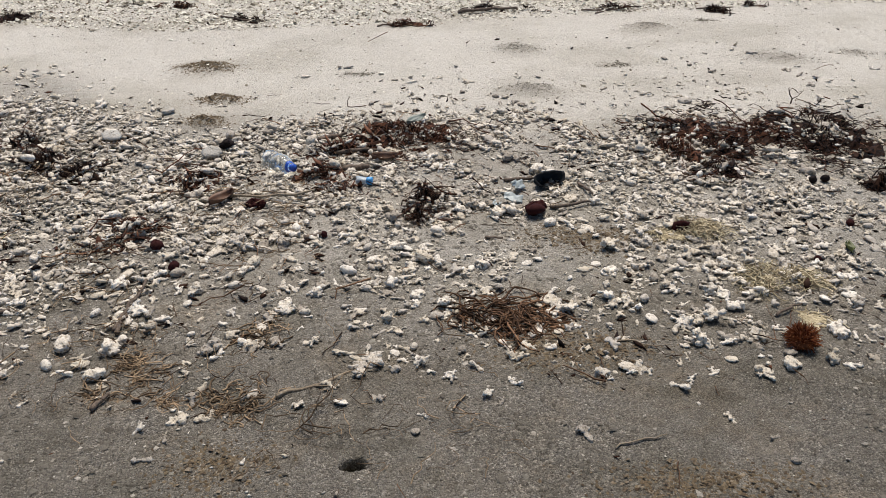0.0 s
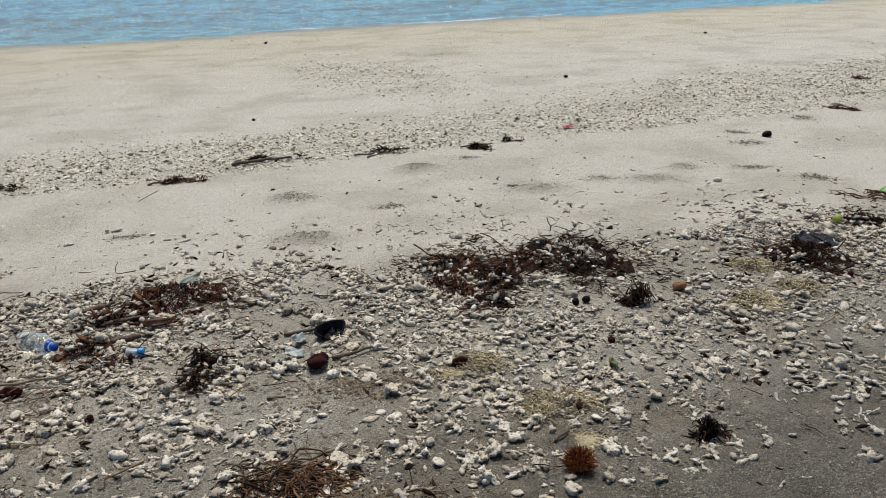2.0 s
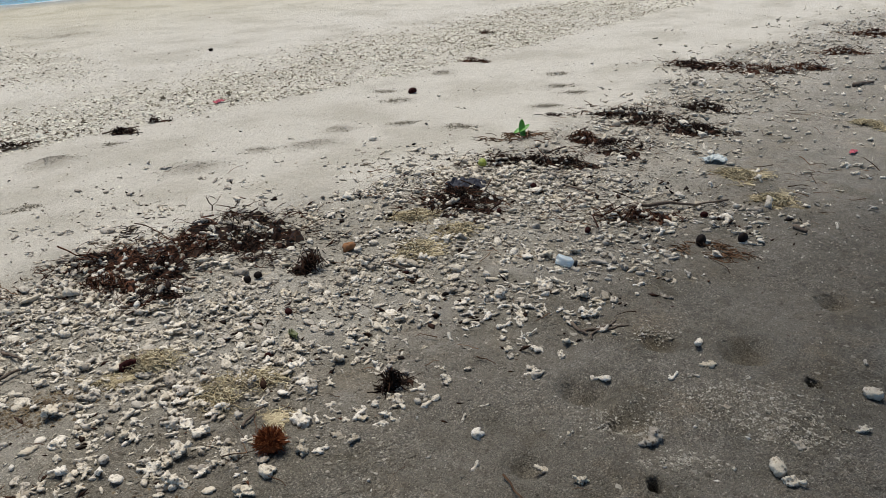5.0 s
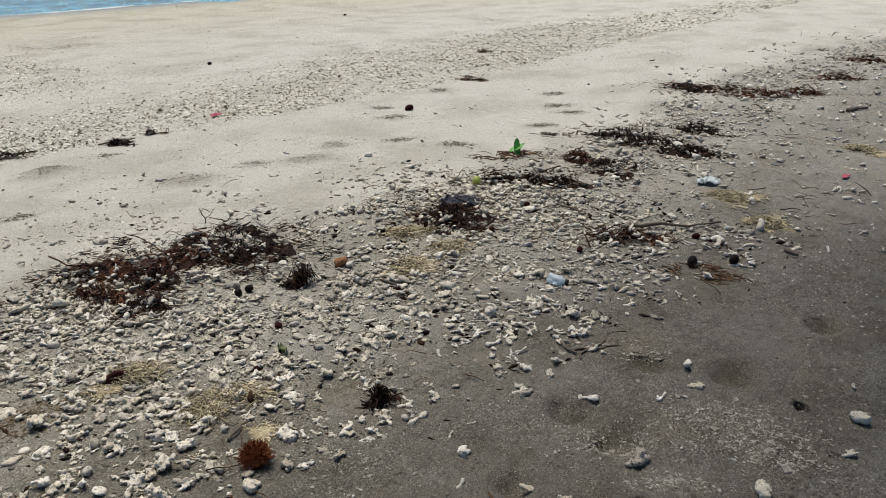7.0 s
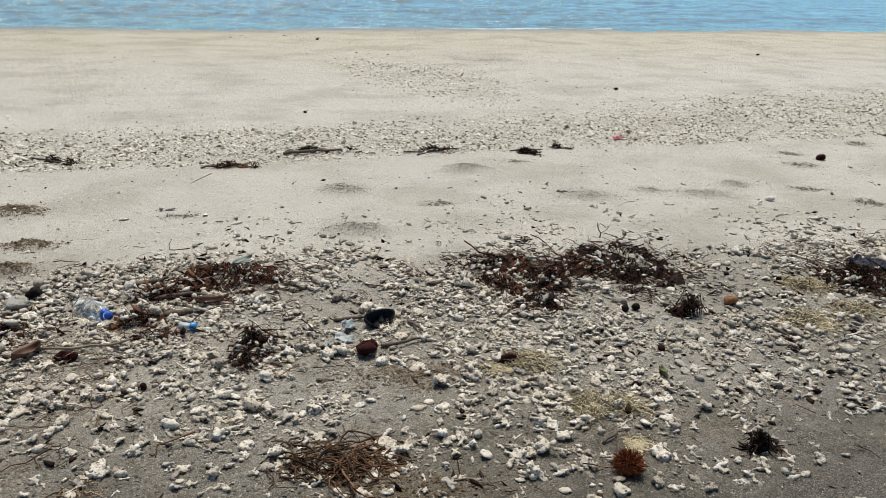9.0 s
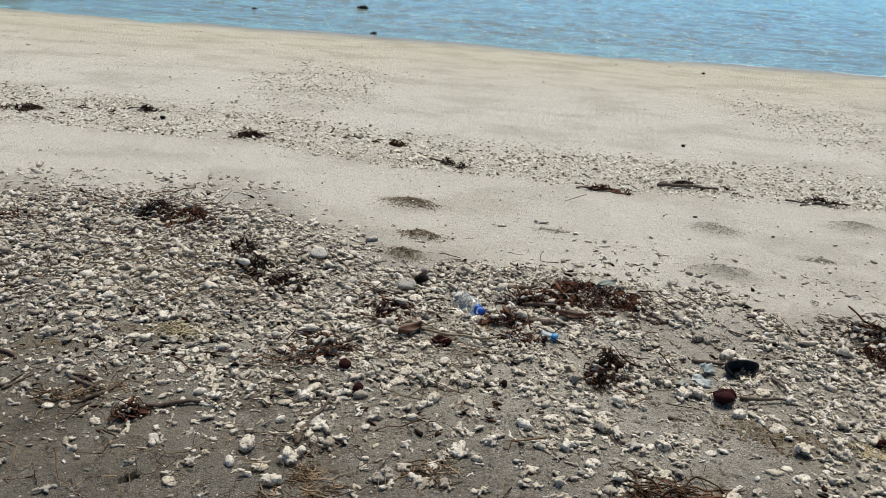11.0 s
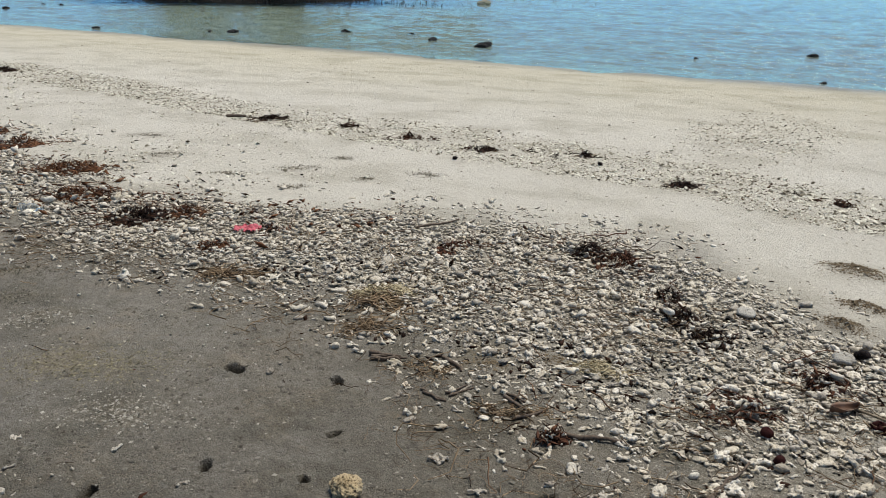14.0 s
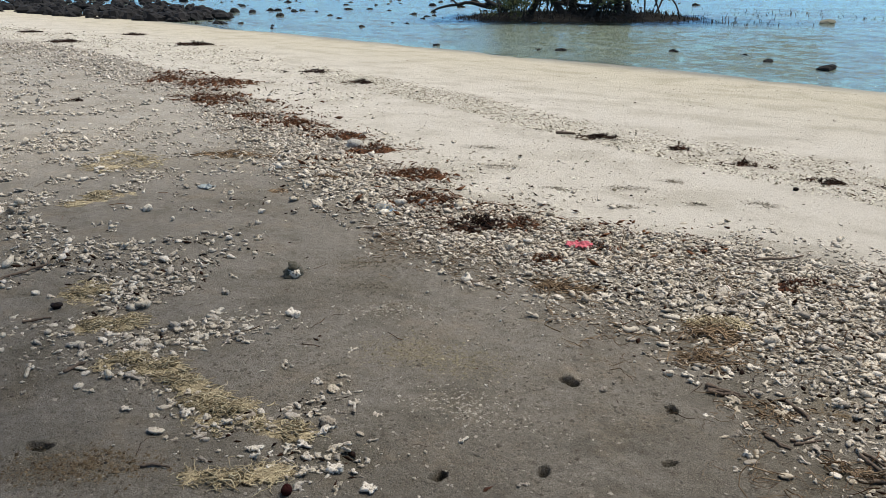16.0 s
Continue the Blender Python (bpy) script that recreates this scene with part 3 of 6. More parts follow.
MORE_STICKS = [
    (1.73, 6.02, 2.17, 5.98, 0.013), (1.08, 5.80, 1.41, 5.82, 0.007), (0.04, 6.32, 0.24, 6.13, 0.008), (2.63, 5.84, 2.89, 5.77, 0.007), (2.70, 5.74, 2.98, 5.86, 0.006), (3.48, 5.66, 3.75, 5.60, 0.007),
    (2.84, 1.41, 2.79, 1.31, 0.009),
    (2.81, 1.34, 2.96, 1.22, 0.006),
    (2.77, 1.28, 2.97, 1.28, 0.005),
    (4.26, 1.81, 4.60, 1.41, 0.010),
    (4.35, 2.29, 4.28, 2.03, 0.008),
    (8.30, 1.61, 8.58, 1.50, 0.020),
    (4.42, 1.01, 4.38, 0.94, 0.014),
    (-1.92, 2.75, -1.77, 2.75, 0.011),
    (-1.89, 2.71, -1.76, 2.79, 0.009),
    (-1.64, 2.89, -1.51, 2.80, 0.009),
    (-1.58, 2.58, -1.45, 2.54, 0.007),
    (-1.46, 2.59, -1.40, 2.69, 0.006),
    (-1.29, 2.70, -1.17, 2.66, 0.008),
    (-1.17, 2.54, -1.10, 2.66, 0.009),
    (-0.96, 2.52, -0.77, 2.57, 0.010),
    (-2.78, 4.23, -2.42, 4.66, 0.010),
    (-0.44, 2.37, -0.35, 2.64, 0.008),
    (-2.82, 0.72, -2.75, 0.79, 0.006),
    (-1.90, 2.73, -1.79, 2.79, 0.008),
    (-1.56, 2.56, -1.45, 2.54, 0.007),
    (-1.48, 2.60, -1.41, 2.71, 0.005),
    (-1.26, 2.67, -1.15, 2.61, 0.009),
    (-2.85, 3.43, -2.63, 3.43, 0.007),
    (-4.39, 0.82, -4.36, 0.94, 0.008),
    (-5.09, 0.91, -5.21, 1.21, 0.010),
    (-3.72, 0.78, -3.76, 0.88, 0.009),
    (-6.45, 7.12, -6.25, 7.20, 0.020),
]


def bell(u, v, c, power=1.0):
    """How deep the point lies in an ellipse of the lists above: 1 at its centre, 0 far out."""
    x, y = u - c[0], v - c[1]
    a = radians(c[4])
    p, q = (x * math.cos(a) + y * math.sin(a)) / c[2], (-x * math.sin(a) + y * math.cos(a)) / c[3]
    return np.exp(-(p * p + q * q) * power)


def berm_depth(u, v):
    return (v - berm_land(u)) / np.maximum(berm_sea(u) - berm_land(u), 0.2)


def ground_h(u, v):
    u, v = np.asarray(u, float), np.asarray(v, float)
    near = np.exp(-((u / 14) ** 2 + ((v - 3) / 9) ** 2))
    h = (fbm(u, v, 0.55, 3, 3) - 0.5) * (0.07 - 0.045 * near) + (fbm(u, v, 3.2, 4, 11) - 0.5) * 0.028 * near + (fbm(u, v, 17, 3, 23) - 0.5) * 0.016 * near
    a = berm_depth(u, v)
    h = h + 0.005 * step(0.0, 0.45, a) * (1 - step(0.85, 1.35, a))
    b = (v - strip_land(u)) / (strip_sea(u) - strip_land(u))
    h = h + 0.008 * step(-0.15, 0.25, b) * (1 - step(0.8, 1.2, b))
    for k, c in enumerate(MOUNDS):
        h = h + (0.035 if k < 6 else 0.012) * bell(u, v, c, 1.4) * (0.6 + 0.8 * value_noise(u, v, 28, k))
    for c in CASTS:
        h = h + 0.010 * bell(u, v, c) * value_noise(u, v, 40, 3)
    for x, y, w in HOLES:
        if w >= 0.085:
            r = np.hypot(u - x, v - y) / (w * 0.55) * (1 + 0.4 * (value_noise(u, v, 14, 5) - 0.5))
            h = h + np.where(r < 4, -0.42 * w * np.exp(-(r * 1.1) ** 3) * (0.6 + 0.8 * value_noise(u, v, 22, 6)) + 0.04 * w * np.exp(-((r - 1.5) / 0.6) ** 2), 0)
    h = h - 0.045 * np.maximum(v - 15.6, 0) ** 0.9
    return h


def spot(u, v, lift=0.0, turn=0.0, rx=0.0, ry=0.0):
    return PLANE @ pose(u, v, float(ground_h(u, v)) + lift, rx, ry, turn)


def fast_mesh(name, verts, faces, tone=None, smooth=True):
    """A mesh from arrays of points and of triangles or quads."""
    me = bpy.data.meshes.new(name)
    verts, faces = np.asarray(verts, np.float32), np.asarray(faces, np.int32)
    k = faces.shape[1]
    me.vertices.add(len(verts))
    me.vertices.foreach_set("co", verts.ravel())
    me.loops.add(faces.size)
    me.loops.foreach_set("vertex_index", faces.ravel())
    me.polygons.add(len(faces))
    me.polygons.foreach_set("loop_start", np.arange(0, faces.size, k, dtype=np.int32))
    me.polygons.foreach_set("use_smooth", np.full(len(faces), smooth))
    if tone is not None:
        me.attributes.new("tone", "FLOAT", "POINT").data.foreach_set("value", np.asarray(tone, np.float32))
    me.update(calc_edges=True)
    me.validate()
    return me


def tube(points, radii, sides=6, cap=True):
    """Points and triangles of a round bar along points."""
    p, radii = np.asarray(points, float), np.asarray(radii, float)
    t = np.gradient(p, axis=0)
    t /= np.linalg.norm(t, axis=1)[:, None] + 1e-9
    ref = np.where(np.abs(t[:, 2:3]) > 0.9, np.array([[1.0, 0, 0]]), np.array([[0, 0, 1.0]]))
    a = np.cross(t, ref)
    a /= np.linalg.norm(a, axis=1)[:, None] + 1e-9
    b = np.cross(t, a)
    ang = np.arange(sides) * 2 * np.pi / sides
    ring = p[:, None, :] + radii[:, None, None] * (a[:, None, :] * np.cos(ang)[None, :, None] + b[:, None, :] * np.sin(ang)[None, :, None])
    v = ring.reshape(-1, 3)
    f = []
    n = len(p)
    for i in range(n - 1):
        for j in range(sides):
            q, w = i * sides + j, i * sides + (j + 1) % sides
            f += [(q, w, w + sides), (q, w + sides, q + sides)]
    if cap:
        v = np.vstack([v, p[0] - t[0] * radii[0] * 0.5, p[-1] + t[-1] * radii[-1] * 0.5])
        for j in range(sides):
            f += [(n * sides, (j + 1) % sides, j), (n * sides + 1, (n - 1) * sides + j, (n - 1) * sides + (j + 1) % sides)]
    return v, np.array(f)


def join(pieces):
    """One set of points and triangles from several."""
    v, f, at = [], [], 0
    for a, b in pieces:
        v.append(a), f.append(np.asarray(b) + at)
        at += len(a)
    return np.vstack(v), np.vstack(f)


def ball(rng, around=10, up=7, size=(1, 1, 1), rough=0.2, waves=3):
    """A lumpy closed stone."""
    v, f = [], []
    for i in range(up + 1):
        th = math.pi * i / up
        for j in range(around):
            ph = 2 * math.pi * j / around
            v.append((math.sin(th) * math.cos(ph), math.sin(th) * math.sin(ph), math.cos(th)))
    v = np.array(v)
    scale = np.ones(len(v))
    for k in range(waves):
        w, s = rng.normal(size=3) * (1.6 + k), rng.rand() * 6
        scale += rough / (k + 1) * np.sin(v @ w * 1.5 + s)
    v = v * scale[:, None] * np.array(size)
    for i in range(up):
        for j in range(around):
            a, b = i * around + j, i * around + (j + 1) % around
            f += [(a, a + around, b + around), (a, b + around, b)]
    return v, np.array(f)


def fragment(rng, kind):
    """Overlapping pieces of one broken coral about 1 long: a knobbly finger, a fork, a branching knot, a worn pebble or a flat chip."""
    if kind == "pebble":
        return ball(rng, 14, 9, (0.5, rng.uniform(0.28, 0.42), rng.uniform(0.20, 0.30)), 0.12, 4)
    if kind == "chip":
        return ball(rng, 14, 9, (0.5, rng.uniform(0.30, 0.45), rng.uniform(0.10, 0.15)), 0.20, 5)

    def finger(start, way, length, radius):
        s = np.linspace(0, 1, 7)
        p = start + way * (s * length)[:, None] + rng.normal(0, 0.13, 3) * length * np.sin(s * np.pi)[:, None]
        r = radius * (1 + 0.30 * np.sin(s * rng.uniform(5, 14) + rng.rand() * 6) + 1.3 * (s - 0.5) ** 2)
        return tube(p, r, 8), p

    def way_out():
        a = rng.uniform(0, 2 * math.pi)
        w = np.array([math.cos(a), math.sin(a), rng.normal(0, 0.4)])
        return w / np.linalg.norm(w)

    if kind == "knot":
        pieces = [ball(rng, 8, 6, (0.17, 0.14, 0.12), 0.25, 4)] + [finger(rng.normal(0, 0.13, 3) * np.array([1, 1, 0.4]), way_out(), rng.uniform(0.20, 0.46), rng.uniform(0.07, 0.12))[0] for _ in range(rng.randint(5, 9))]
    else:
        main, p = finger(np.array([-0.48, 0, 0]), np.array([1.0, 0, 0]), 0.96, rng.uniform(0.085, 0.145))
        pieces = [main]
        for k in range({"finger": rng.randint(0, 2), "fork": rng.randint(2, 5)}[kind]):
            pieces.append(finger(p[rng.randint(1, 6)], way_out(), rng.uniform(0.25, 0.48) * (0.6 if kind == "finger" else 1), rng.uniform(0.075, 0.125))[0])
    v, f = join(pieces)
    return v * np.array([1, 1, 0.66]), f


def whole_mesh(ob, *mods):
    """The mesh that an object has after some modifiers, given as their kind and settings."""
    for kind, settings in mods:
        mod = ob.modifiers.new(kind, kind)
        if kind == "REMESH":
            mod.mode, mod.voxel_size = "VOXEL", settings
        else:
            mod.ratio, mod.use_collapse_triangulate = settings, True
    me = bpy.data.meshes.new_from_object(ob.evaluated_get(bpy.context.evaluated_depsgraph_get()))
    bpy.data.objects.remove(ob)
    return me


def grown(v, f, counts, size=0.042):
    """Overlapping shapes grown together into one closed, pitted skin, with about as many triangles as each count asks."""
    skin = whole_mesh(new("rough", fast_mesh("rough", v, f)), ("REMESH", size))
    for p in skin.vertices:
        p.co += p.normal * (0.06 * noise.noise(p.co * 7) + 0.055 * noise.noise(p.co * 15))
    out = []
    for n in counts:
        me = whole_mesh(new("rough", skin), ("DECIMATE", min(1.0, n / (2 * len(skin.polygons)))))
        co = np.empty(len(me.vertices) * 3)
        me.vertices.foreach_get("co", co)
        co = co.reshape(-1, 3)
        out.append((co / max(np.ptp(co[:, 0]), np.ptp(co[:, 1])), np.array([p.vertices[:] for p in me.polygons])))
    return out


def unit_ball(parts):
    bm = bmesh.new()
    bmesh.ops.create_icosphere(bm, subdivisions=parts, radius=1.0)
    out = np.array([p.co[:] for p in bm.verts]), np.array([[p.index for p in f.verts] for f in bm.faces])
    bm.free()
    return out


ICO = unit_ball(1)
OCTA = np.array([(1, 0, 0), (-1, 0, 0), (0, 1, 0), (0, -1, 0), (0, 0, 1), (0, 0, -1)], float), np.array([(a, b, c) if k else (b, a, c) for c in (4, 5) for a, b, k in ((0, 2, c == 4), (2, 1, c == 4), (1, 3, c == 4), (3, 0, c == 4))])


RNG = np.random.RandomState(11)
KINDS = ["finger"] * 4 + ["fork"] * 9 + ["knot"] * 9 + ["pebble"] + ["chip"] * 3
FINE, MIDDLE, SIMPLE, COARSE = zip(*[grown(*fragment(RNG, kind), (520, 130, 56, 26)) for kind in KINDS])


def twiglet(rng):
    p = np.zeros((5, 3))
    way = rng.normal(0, 0.3)
    for k in range(1, 5):
        p[k] = p[k - 1] + 0.25 * np.array([math.cos(way), math.sin(way), rng.normal(0, 0.15)])
        way += rng.normal(0, 0.55)
    return tube(p - p.mean(axis=0), np.linspace(0.020, 0.010, 5) * rng.uniform(0.7, 1.4), 3, False)


TWIGLETS = [twiglet(RNG) for _ in range(9)]
def curl(rng):
    p, way = np.zeros((7, 3)), 0.0
    for k in range(1, 7):
        p[k] = p[k - 1] + 0.2 * np.array([math.cos(way), math.sin(way), rng.normal(0, 0.2)])
        way += rng.normal(0, 0.9)
    p = p - p.mean(axis=0)
    return tube(p / max(np.ptp(p[:, 0]), 0.6), np.linspace(0.020, 0.010, 7) * rng.uniform(0.7, 1.5), 3, False)


CURLS = [curl(RNG) for _ in range(9)]
CRUMB = [((OCTA[0] + RNG.normal(0, 0.16, (6, 3)))[:5] * np.array([0.5, RNG.uniform(0.34, 0.48), RNG.uniform(0.18, 0.32)]), OCTA[1][:4]) for _ in range(9)]


CHIP = [((OCTA[0] + RNG.normal(0, 0.2, (6, 3))) * np.array([0.5, RNG.uniform(0.25, 0.45), RNG.uniform(0.15, 0.30)]), OCTA[1]) for _ in range(12)]
SHARD = [(OCTA[0] * np.array([0.5, RNG.uniform(0.08, 0.22), RNG.uniform(0.06, 0.14)]) + RNG.normal(0, 0.05, (6, 3)), OCTA[1]) for _ in range(9)]


def scatter(name, shapes, spots, lengths, tilt, bury, material_, rng, label, category, smooth=True, lift=0.0):
    """Many pieces of one kind, joined, lying on the sand."""
    n = len(spots)
    pick = rng.randint(0, len(shapes), n)
    turn, roll, pitch = rng.uniform(0, 2 * np.pi, n), rng.uniform(0, 2 * np.pi, n), rng.normal(0, tilt, n)
    h = ground_h(spots[:, 0], spots[:, 1]) + lift
    tone = rng.rand(n)
    vs, fs, ts, at = [], [], [], 0
    for s, (sv, sf) in enumerate(shapes):
        k = np.nonzero(pick == s)[0]
        if not len(k):
            continue
        x, y, z = sv[:, 0][None], sv[:, 1][None], sv[:, 2][None]
        r = (np.where((roll[k] > np.pi) & (len(sf) > 4), np.pi, 0) + np.sin(roll[k] * 7) * (0.35 if len(sf) > 4 else 0.12))[:, None]
        y, z = y * np.cos(r) - z * np.sin(r), y * np.sin(r) + z * np.cos(r)
        p = pitch[k][:, None]
        x, z = x * np.cos(p) - z * np.sin(p), x * np.sin(p) + z * np.cos(p)
        w = turn[k][:, None]
        x, y = x * np.cos(w) - y * np.sin(w), x * np.sin(w) + y * np.cos(w)
        size = lengths[k][:, None]
        low = z.min(axis=1, keepdims=True)
        z = (z - low) * size - bury * size + h[k][:, None]
        v = np.stack([x * size + spots[k, 0][:, None], y * size + spots[k, 1][:, None], z], -1)
        vs.append(v.reshape(-1, 3))
        fs.append((sf[None] + (np.arange(len(k)) * len(sv))[:, None, None] + at).reshape(-1, 3))
        ts.append(np.repeat(tone[k], len(sv)))
        at += v.shape[0] * v.shape[1]
    me = fast_mesh(name, np.vstack(vs), np.vstack(fs), np.concatenate(ts), smooth)
    me.materials.append(material_)
    ob = new(name, me)
    ob.matrix_world = PLANE
    return tagged(ob, label, category, kind="stuff")


def sow(rng, count, box, density):
    """Random spots in a box (u0, u1, v0, v1), kept by the density there (0 to 1)."""
    u, v = rng.uniform(box[0], box[1], count), rng.uniform(box[2], box[3], count)
    keep = rng.rand(count) < density(u, v)
    for x, y, w in HOLES:
        keep &= np.hypot(u - x, v - y) > 0.62 * w
    return np.stack([u[keep], v[keep]], -1)


def cover(u, v):
    """How much of the sand the coral rubble hides."""
    a = berm_depth(u, v)
    left = 1 - step(-1.1, 0.3, u)
    right = step(1.2, 2.6, u)
    dense = 0.22 * step(-0.16, 0.05, a) + 0.78 * step(0.02, 0.42, a)
    middle = 0.22 * step(-0.05, 0.1, a) + 0.46 * step(0.15, 0.65, a)
    thin = 0.24 * step(-0.1, 0.2, a) + 0.62 * step(0.3, 0.75, a)
    d = left * dense + (1 - left) * ((1 - right) * middle + right * thin)
    d = d * (1 - step(0.84, 1.0, a)) + 0.14 * step(0.86, 0.98, a) * np.exp(-np.maximum(v - berm_sea(u), 0) / 0.38) * (0.2 + 1.4 * step(0.42, 0.6, fbm(u, v, 2.4, 3, 35)))
    patch = 0.45 * fbm(u, v, 2.6, 3, 31) + 0.55 * fbm(u, v, 8.5, 2, 32)
    d = d * (left * (0.75 + 0.5 * patch) + (1 - left) * (0.10 + 1.3 * step(0.36, 0.58, patch)))
    w = 0.62 * np.exp(-((v - line(u, (-11, 3.0), (-7.3, 1.9), (-5.5, 1.55), (-4.5, 1.35), (-3.6, 1.3), (-2.5, 1.22))) / line(u, (-11, 1.7), (-6, 0.85), (-3.6, 0.38), (-2.3, 0.12))) ** 2) * (1 - step(-2.5, -2.2, u)) * step(0.40, 0.60, fbm(u, v, 3.0, 3, 41))
    d = np.maximum(d, w)
    return np.clip(d * (1 - 0.85 * np.max([bell(u, v, c, 0.8) for c in (*MOUNDS[:6], *MOUNDS[10:], *CASTS[:3])], axis=0)), 0, 1)


# ---- ground ----
def spaced(lo, hi, fine, far):
    """Grid lines: fine between lo and hi, ever wider out to far on both sides."""
    out = [fine]
    while sum(out) < far:
        out.append(out[-1] * 1.085)
    out = np.cumsum(out)
    return np.concatenate([lo - out[::-1], np.arange(lo, hi, fine), hi + out])


def build_ground():
    gu, gv = spaced(-4.2, 4.6, 0.029, 2600), spaced(0.4, 4.2, 0.029, 2600)
    u, v = np.meshgrid(gu, gv)
    h = ground_h(u, v)
    nu, nv = len(gu), len(gv)
    i = np.arange(nu * nv).reshape(nv, nu)
    quads = np.stack([i[:-1, :-1], i[:-1, 1:], i[1:, 1:], i[1:, :-1]], -1).reshape(-1, 4)
    points = np.stack([u, v, h], -1).reshape(-1, 3)
    middle = points[quads].mean(axis=1)
    rng = np.random.RandomState(19)
    for x, y, w in ((a, b, c if c > 0.085 else 0.9 * c) for a, b, c in HOLES):  # each burrow is a finely meshed funnel let into the sheet
        if w >= 0.085:
            continue
        reach = max(0.85 * w, 0.045)
        quads, middle = (k[np.hypot(middle[:, 0] - x, middle[:, 1] - y) > reach] for k in (quads, middle))
        radii = np.concatenate([[0.0], np.linspace(0.16, 1.0, 13)]) * (reach + 0.045)
        ang = np.linspace(0, 2 * np.pi, 29)[:-1]
        wave = 1 + 0.26 * np.sin(2 * ang + rng.rand() * 6) + 0.10 * np.sin(5 * ang + rng.rand() * 6)
        pu, pv = x + radii[:, None] * np.cos(ang)[None], y + radii[:, None] * np.sin(ang)[None]
        r = radii[:, None] / (0.5 * w * wave[None])
        ph = ground_h(pu, pv) - 3.6 * w * np.exp(-r ** 8) + 0.05 * w * np.exp(-((r - 1.6) / 0.5) ** 2)
        ph = ph + rng.normal(0, 0.0015, ph.shape) * (r < 1.6) + 0.001 - 0.010 * step(reach + 0.012, reach + 0.045, radii)[:, None]
        ring = np.arange(ph.size).reshape(ph.shape) + len(points)
        nxt = np.roll(ring, -1, axis=1)
        points = np.vstack([points, np.stack([pu, pv, ph], -1).reshape(-1, 3)])
        more = np.stack([ring[:-1], ring[1:], nxt[1:], nxt[:-1]], -1).reshape(-1, 4)
        quads, middle = np.vstack([quads, more]), np.vstack([middle, np.full((len(more), 3), 999.0)])
    u, v = points[:, 0], points[:, 1]
    me = fast_mesh("ground", points, quads)
    a = berm_depth(u, v)
    wiggle = (fbm(u, v, 1.5, 3, 5) - 0.5) * 0.5
    pale = 0.52 * step(0.0, 0.5, a + wiggle * 0.7) + 0.48 * step(0.75, 1.12, a + wiggle)
    pale = np.maximum(pale, 0.52 * (1 - step(-10.0, -4.4, u)))
    pale = np.maximum(pale, 0.27 * step(3.8, 6.0, u) * step(0.2, 1.2, v))
    pale = np.maximum(pale, 0.13 * (1 - step(-3.2, -1.4, u)))
    lower = step(8.0, 14.0, v + wiggle * 3) * 0.65
    wet = step(14.5, 15.2, v + wiggle * 0.6)
    dirt = np.zeros_like(u)
    for k, c in enumerate(MOUNDS):
        dirt = np.maximum(dirt, bell(u, v, c) * (0.9 if k in (0, 1, 2, 10) else 0.7))
    band = (v - strip_land(u)) / (strip_sea(u) - strip_land(u))
    # strip sand slightly darkened, standing for shade between its pebbles
    dirt = np.maximum(dirt, 0.12 * step(-0.05, 0.15, band) * (1 - step(0.6, 1.1, band)))
    for c in SMUDGES:
        dirt = np.maximum(dirt, 0.6 * bell(u, v, c) * step(0.3, 0.6, fbm(u, v, 9, 3, 83)))
    for k, c in enumerate(CASTS):
        dirt = np.maximum(dirt, bell(u, v, c, 0.8) * (0.9 if k in (9, 10, 11, 12) else 0.35) * step(0.3, 0.6, fbm(u, v, 7, 3, 81)))
    gritty = (0.18 + 0.82 * step(-1.5, -0.3, u)) * (1 - 0.7 * pale)
    for name, values in (("pale", pale), ("gritty", gritty), ("lower", lower), ("wet", wet), ("dirt", dirt)):
        me.attributes.new(name, "FLOAT", "POINT").data.foreach_set("value", values.ravel().astype(np.float32))
    me.materials.append(SAND)
    ob = new("ground", me)
    ob.matrix_world = PLANE
    return tagged(ob, "grey-brown to pale coral sand, loose and pitted", "sand", kind="structure")


build_ground()
WATER_Z = -15.3 * math.sin(radians(SLOPE))


def build_water():
    """The sea: a sheet with small wind ripples near the shore, flat far out."""
    gu = np.concatenate([[-2400, -400, -130, -90], np.arange(-70, -22, 0.32), np.arange(-22, 16, 0.125), np.arange(16, 28, 0.4), [40, 80, 400, 2400]])
    gv = np.concatenate([[11.0, 13.0], 14.6 + 0.055 * (1.0105 ** np.arange(270) - 1) / 0.0105, [150, 400, 2600]])
    u, v = np.meshgrid(gu, gv)
    wave = 0.060 * (fbm(0.30 * u, v, 1.7, 3, 101) - 0.5) + 0.045 * (fbm(0.55 * u + 0.25 * v, v, 4.8, 2, 107) - 0.5)
    h = WATER_Z + wave * step(15.0, 17.0, v) * (1 - step(70, 95, v))
    i = np.arange(u.size).reshape(u.shape)
    quads = np.stack([i[:-1, :-1], i[:-1, 1:], i[1:, 1:], i[1:, :-1]], -1).reshape(-1, 4)
    me = fast_mesh("water", np.stack([u, v, h], -1).reshape(-1, 3), quads)
    me.materials.append(WATER)
    ob = new("water", me)
    ob.visible_shadow = False
    return tagged(ob, "calm blue sea with small ripples", "sea", kind="structure")


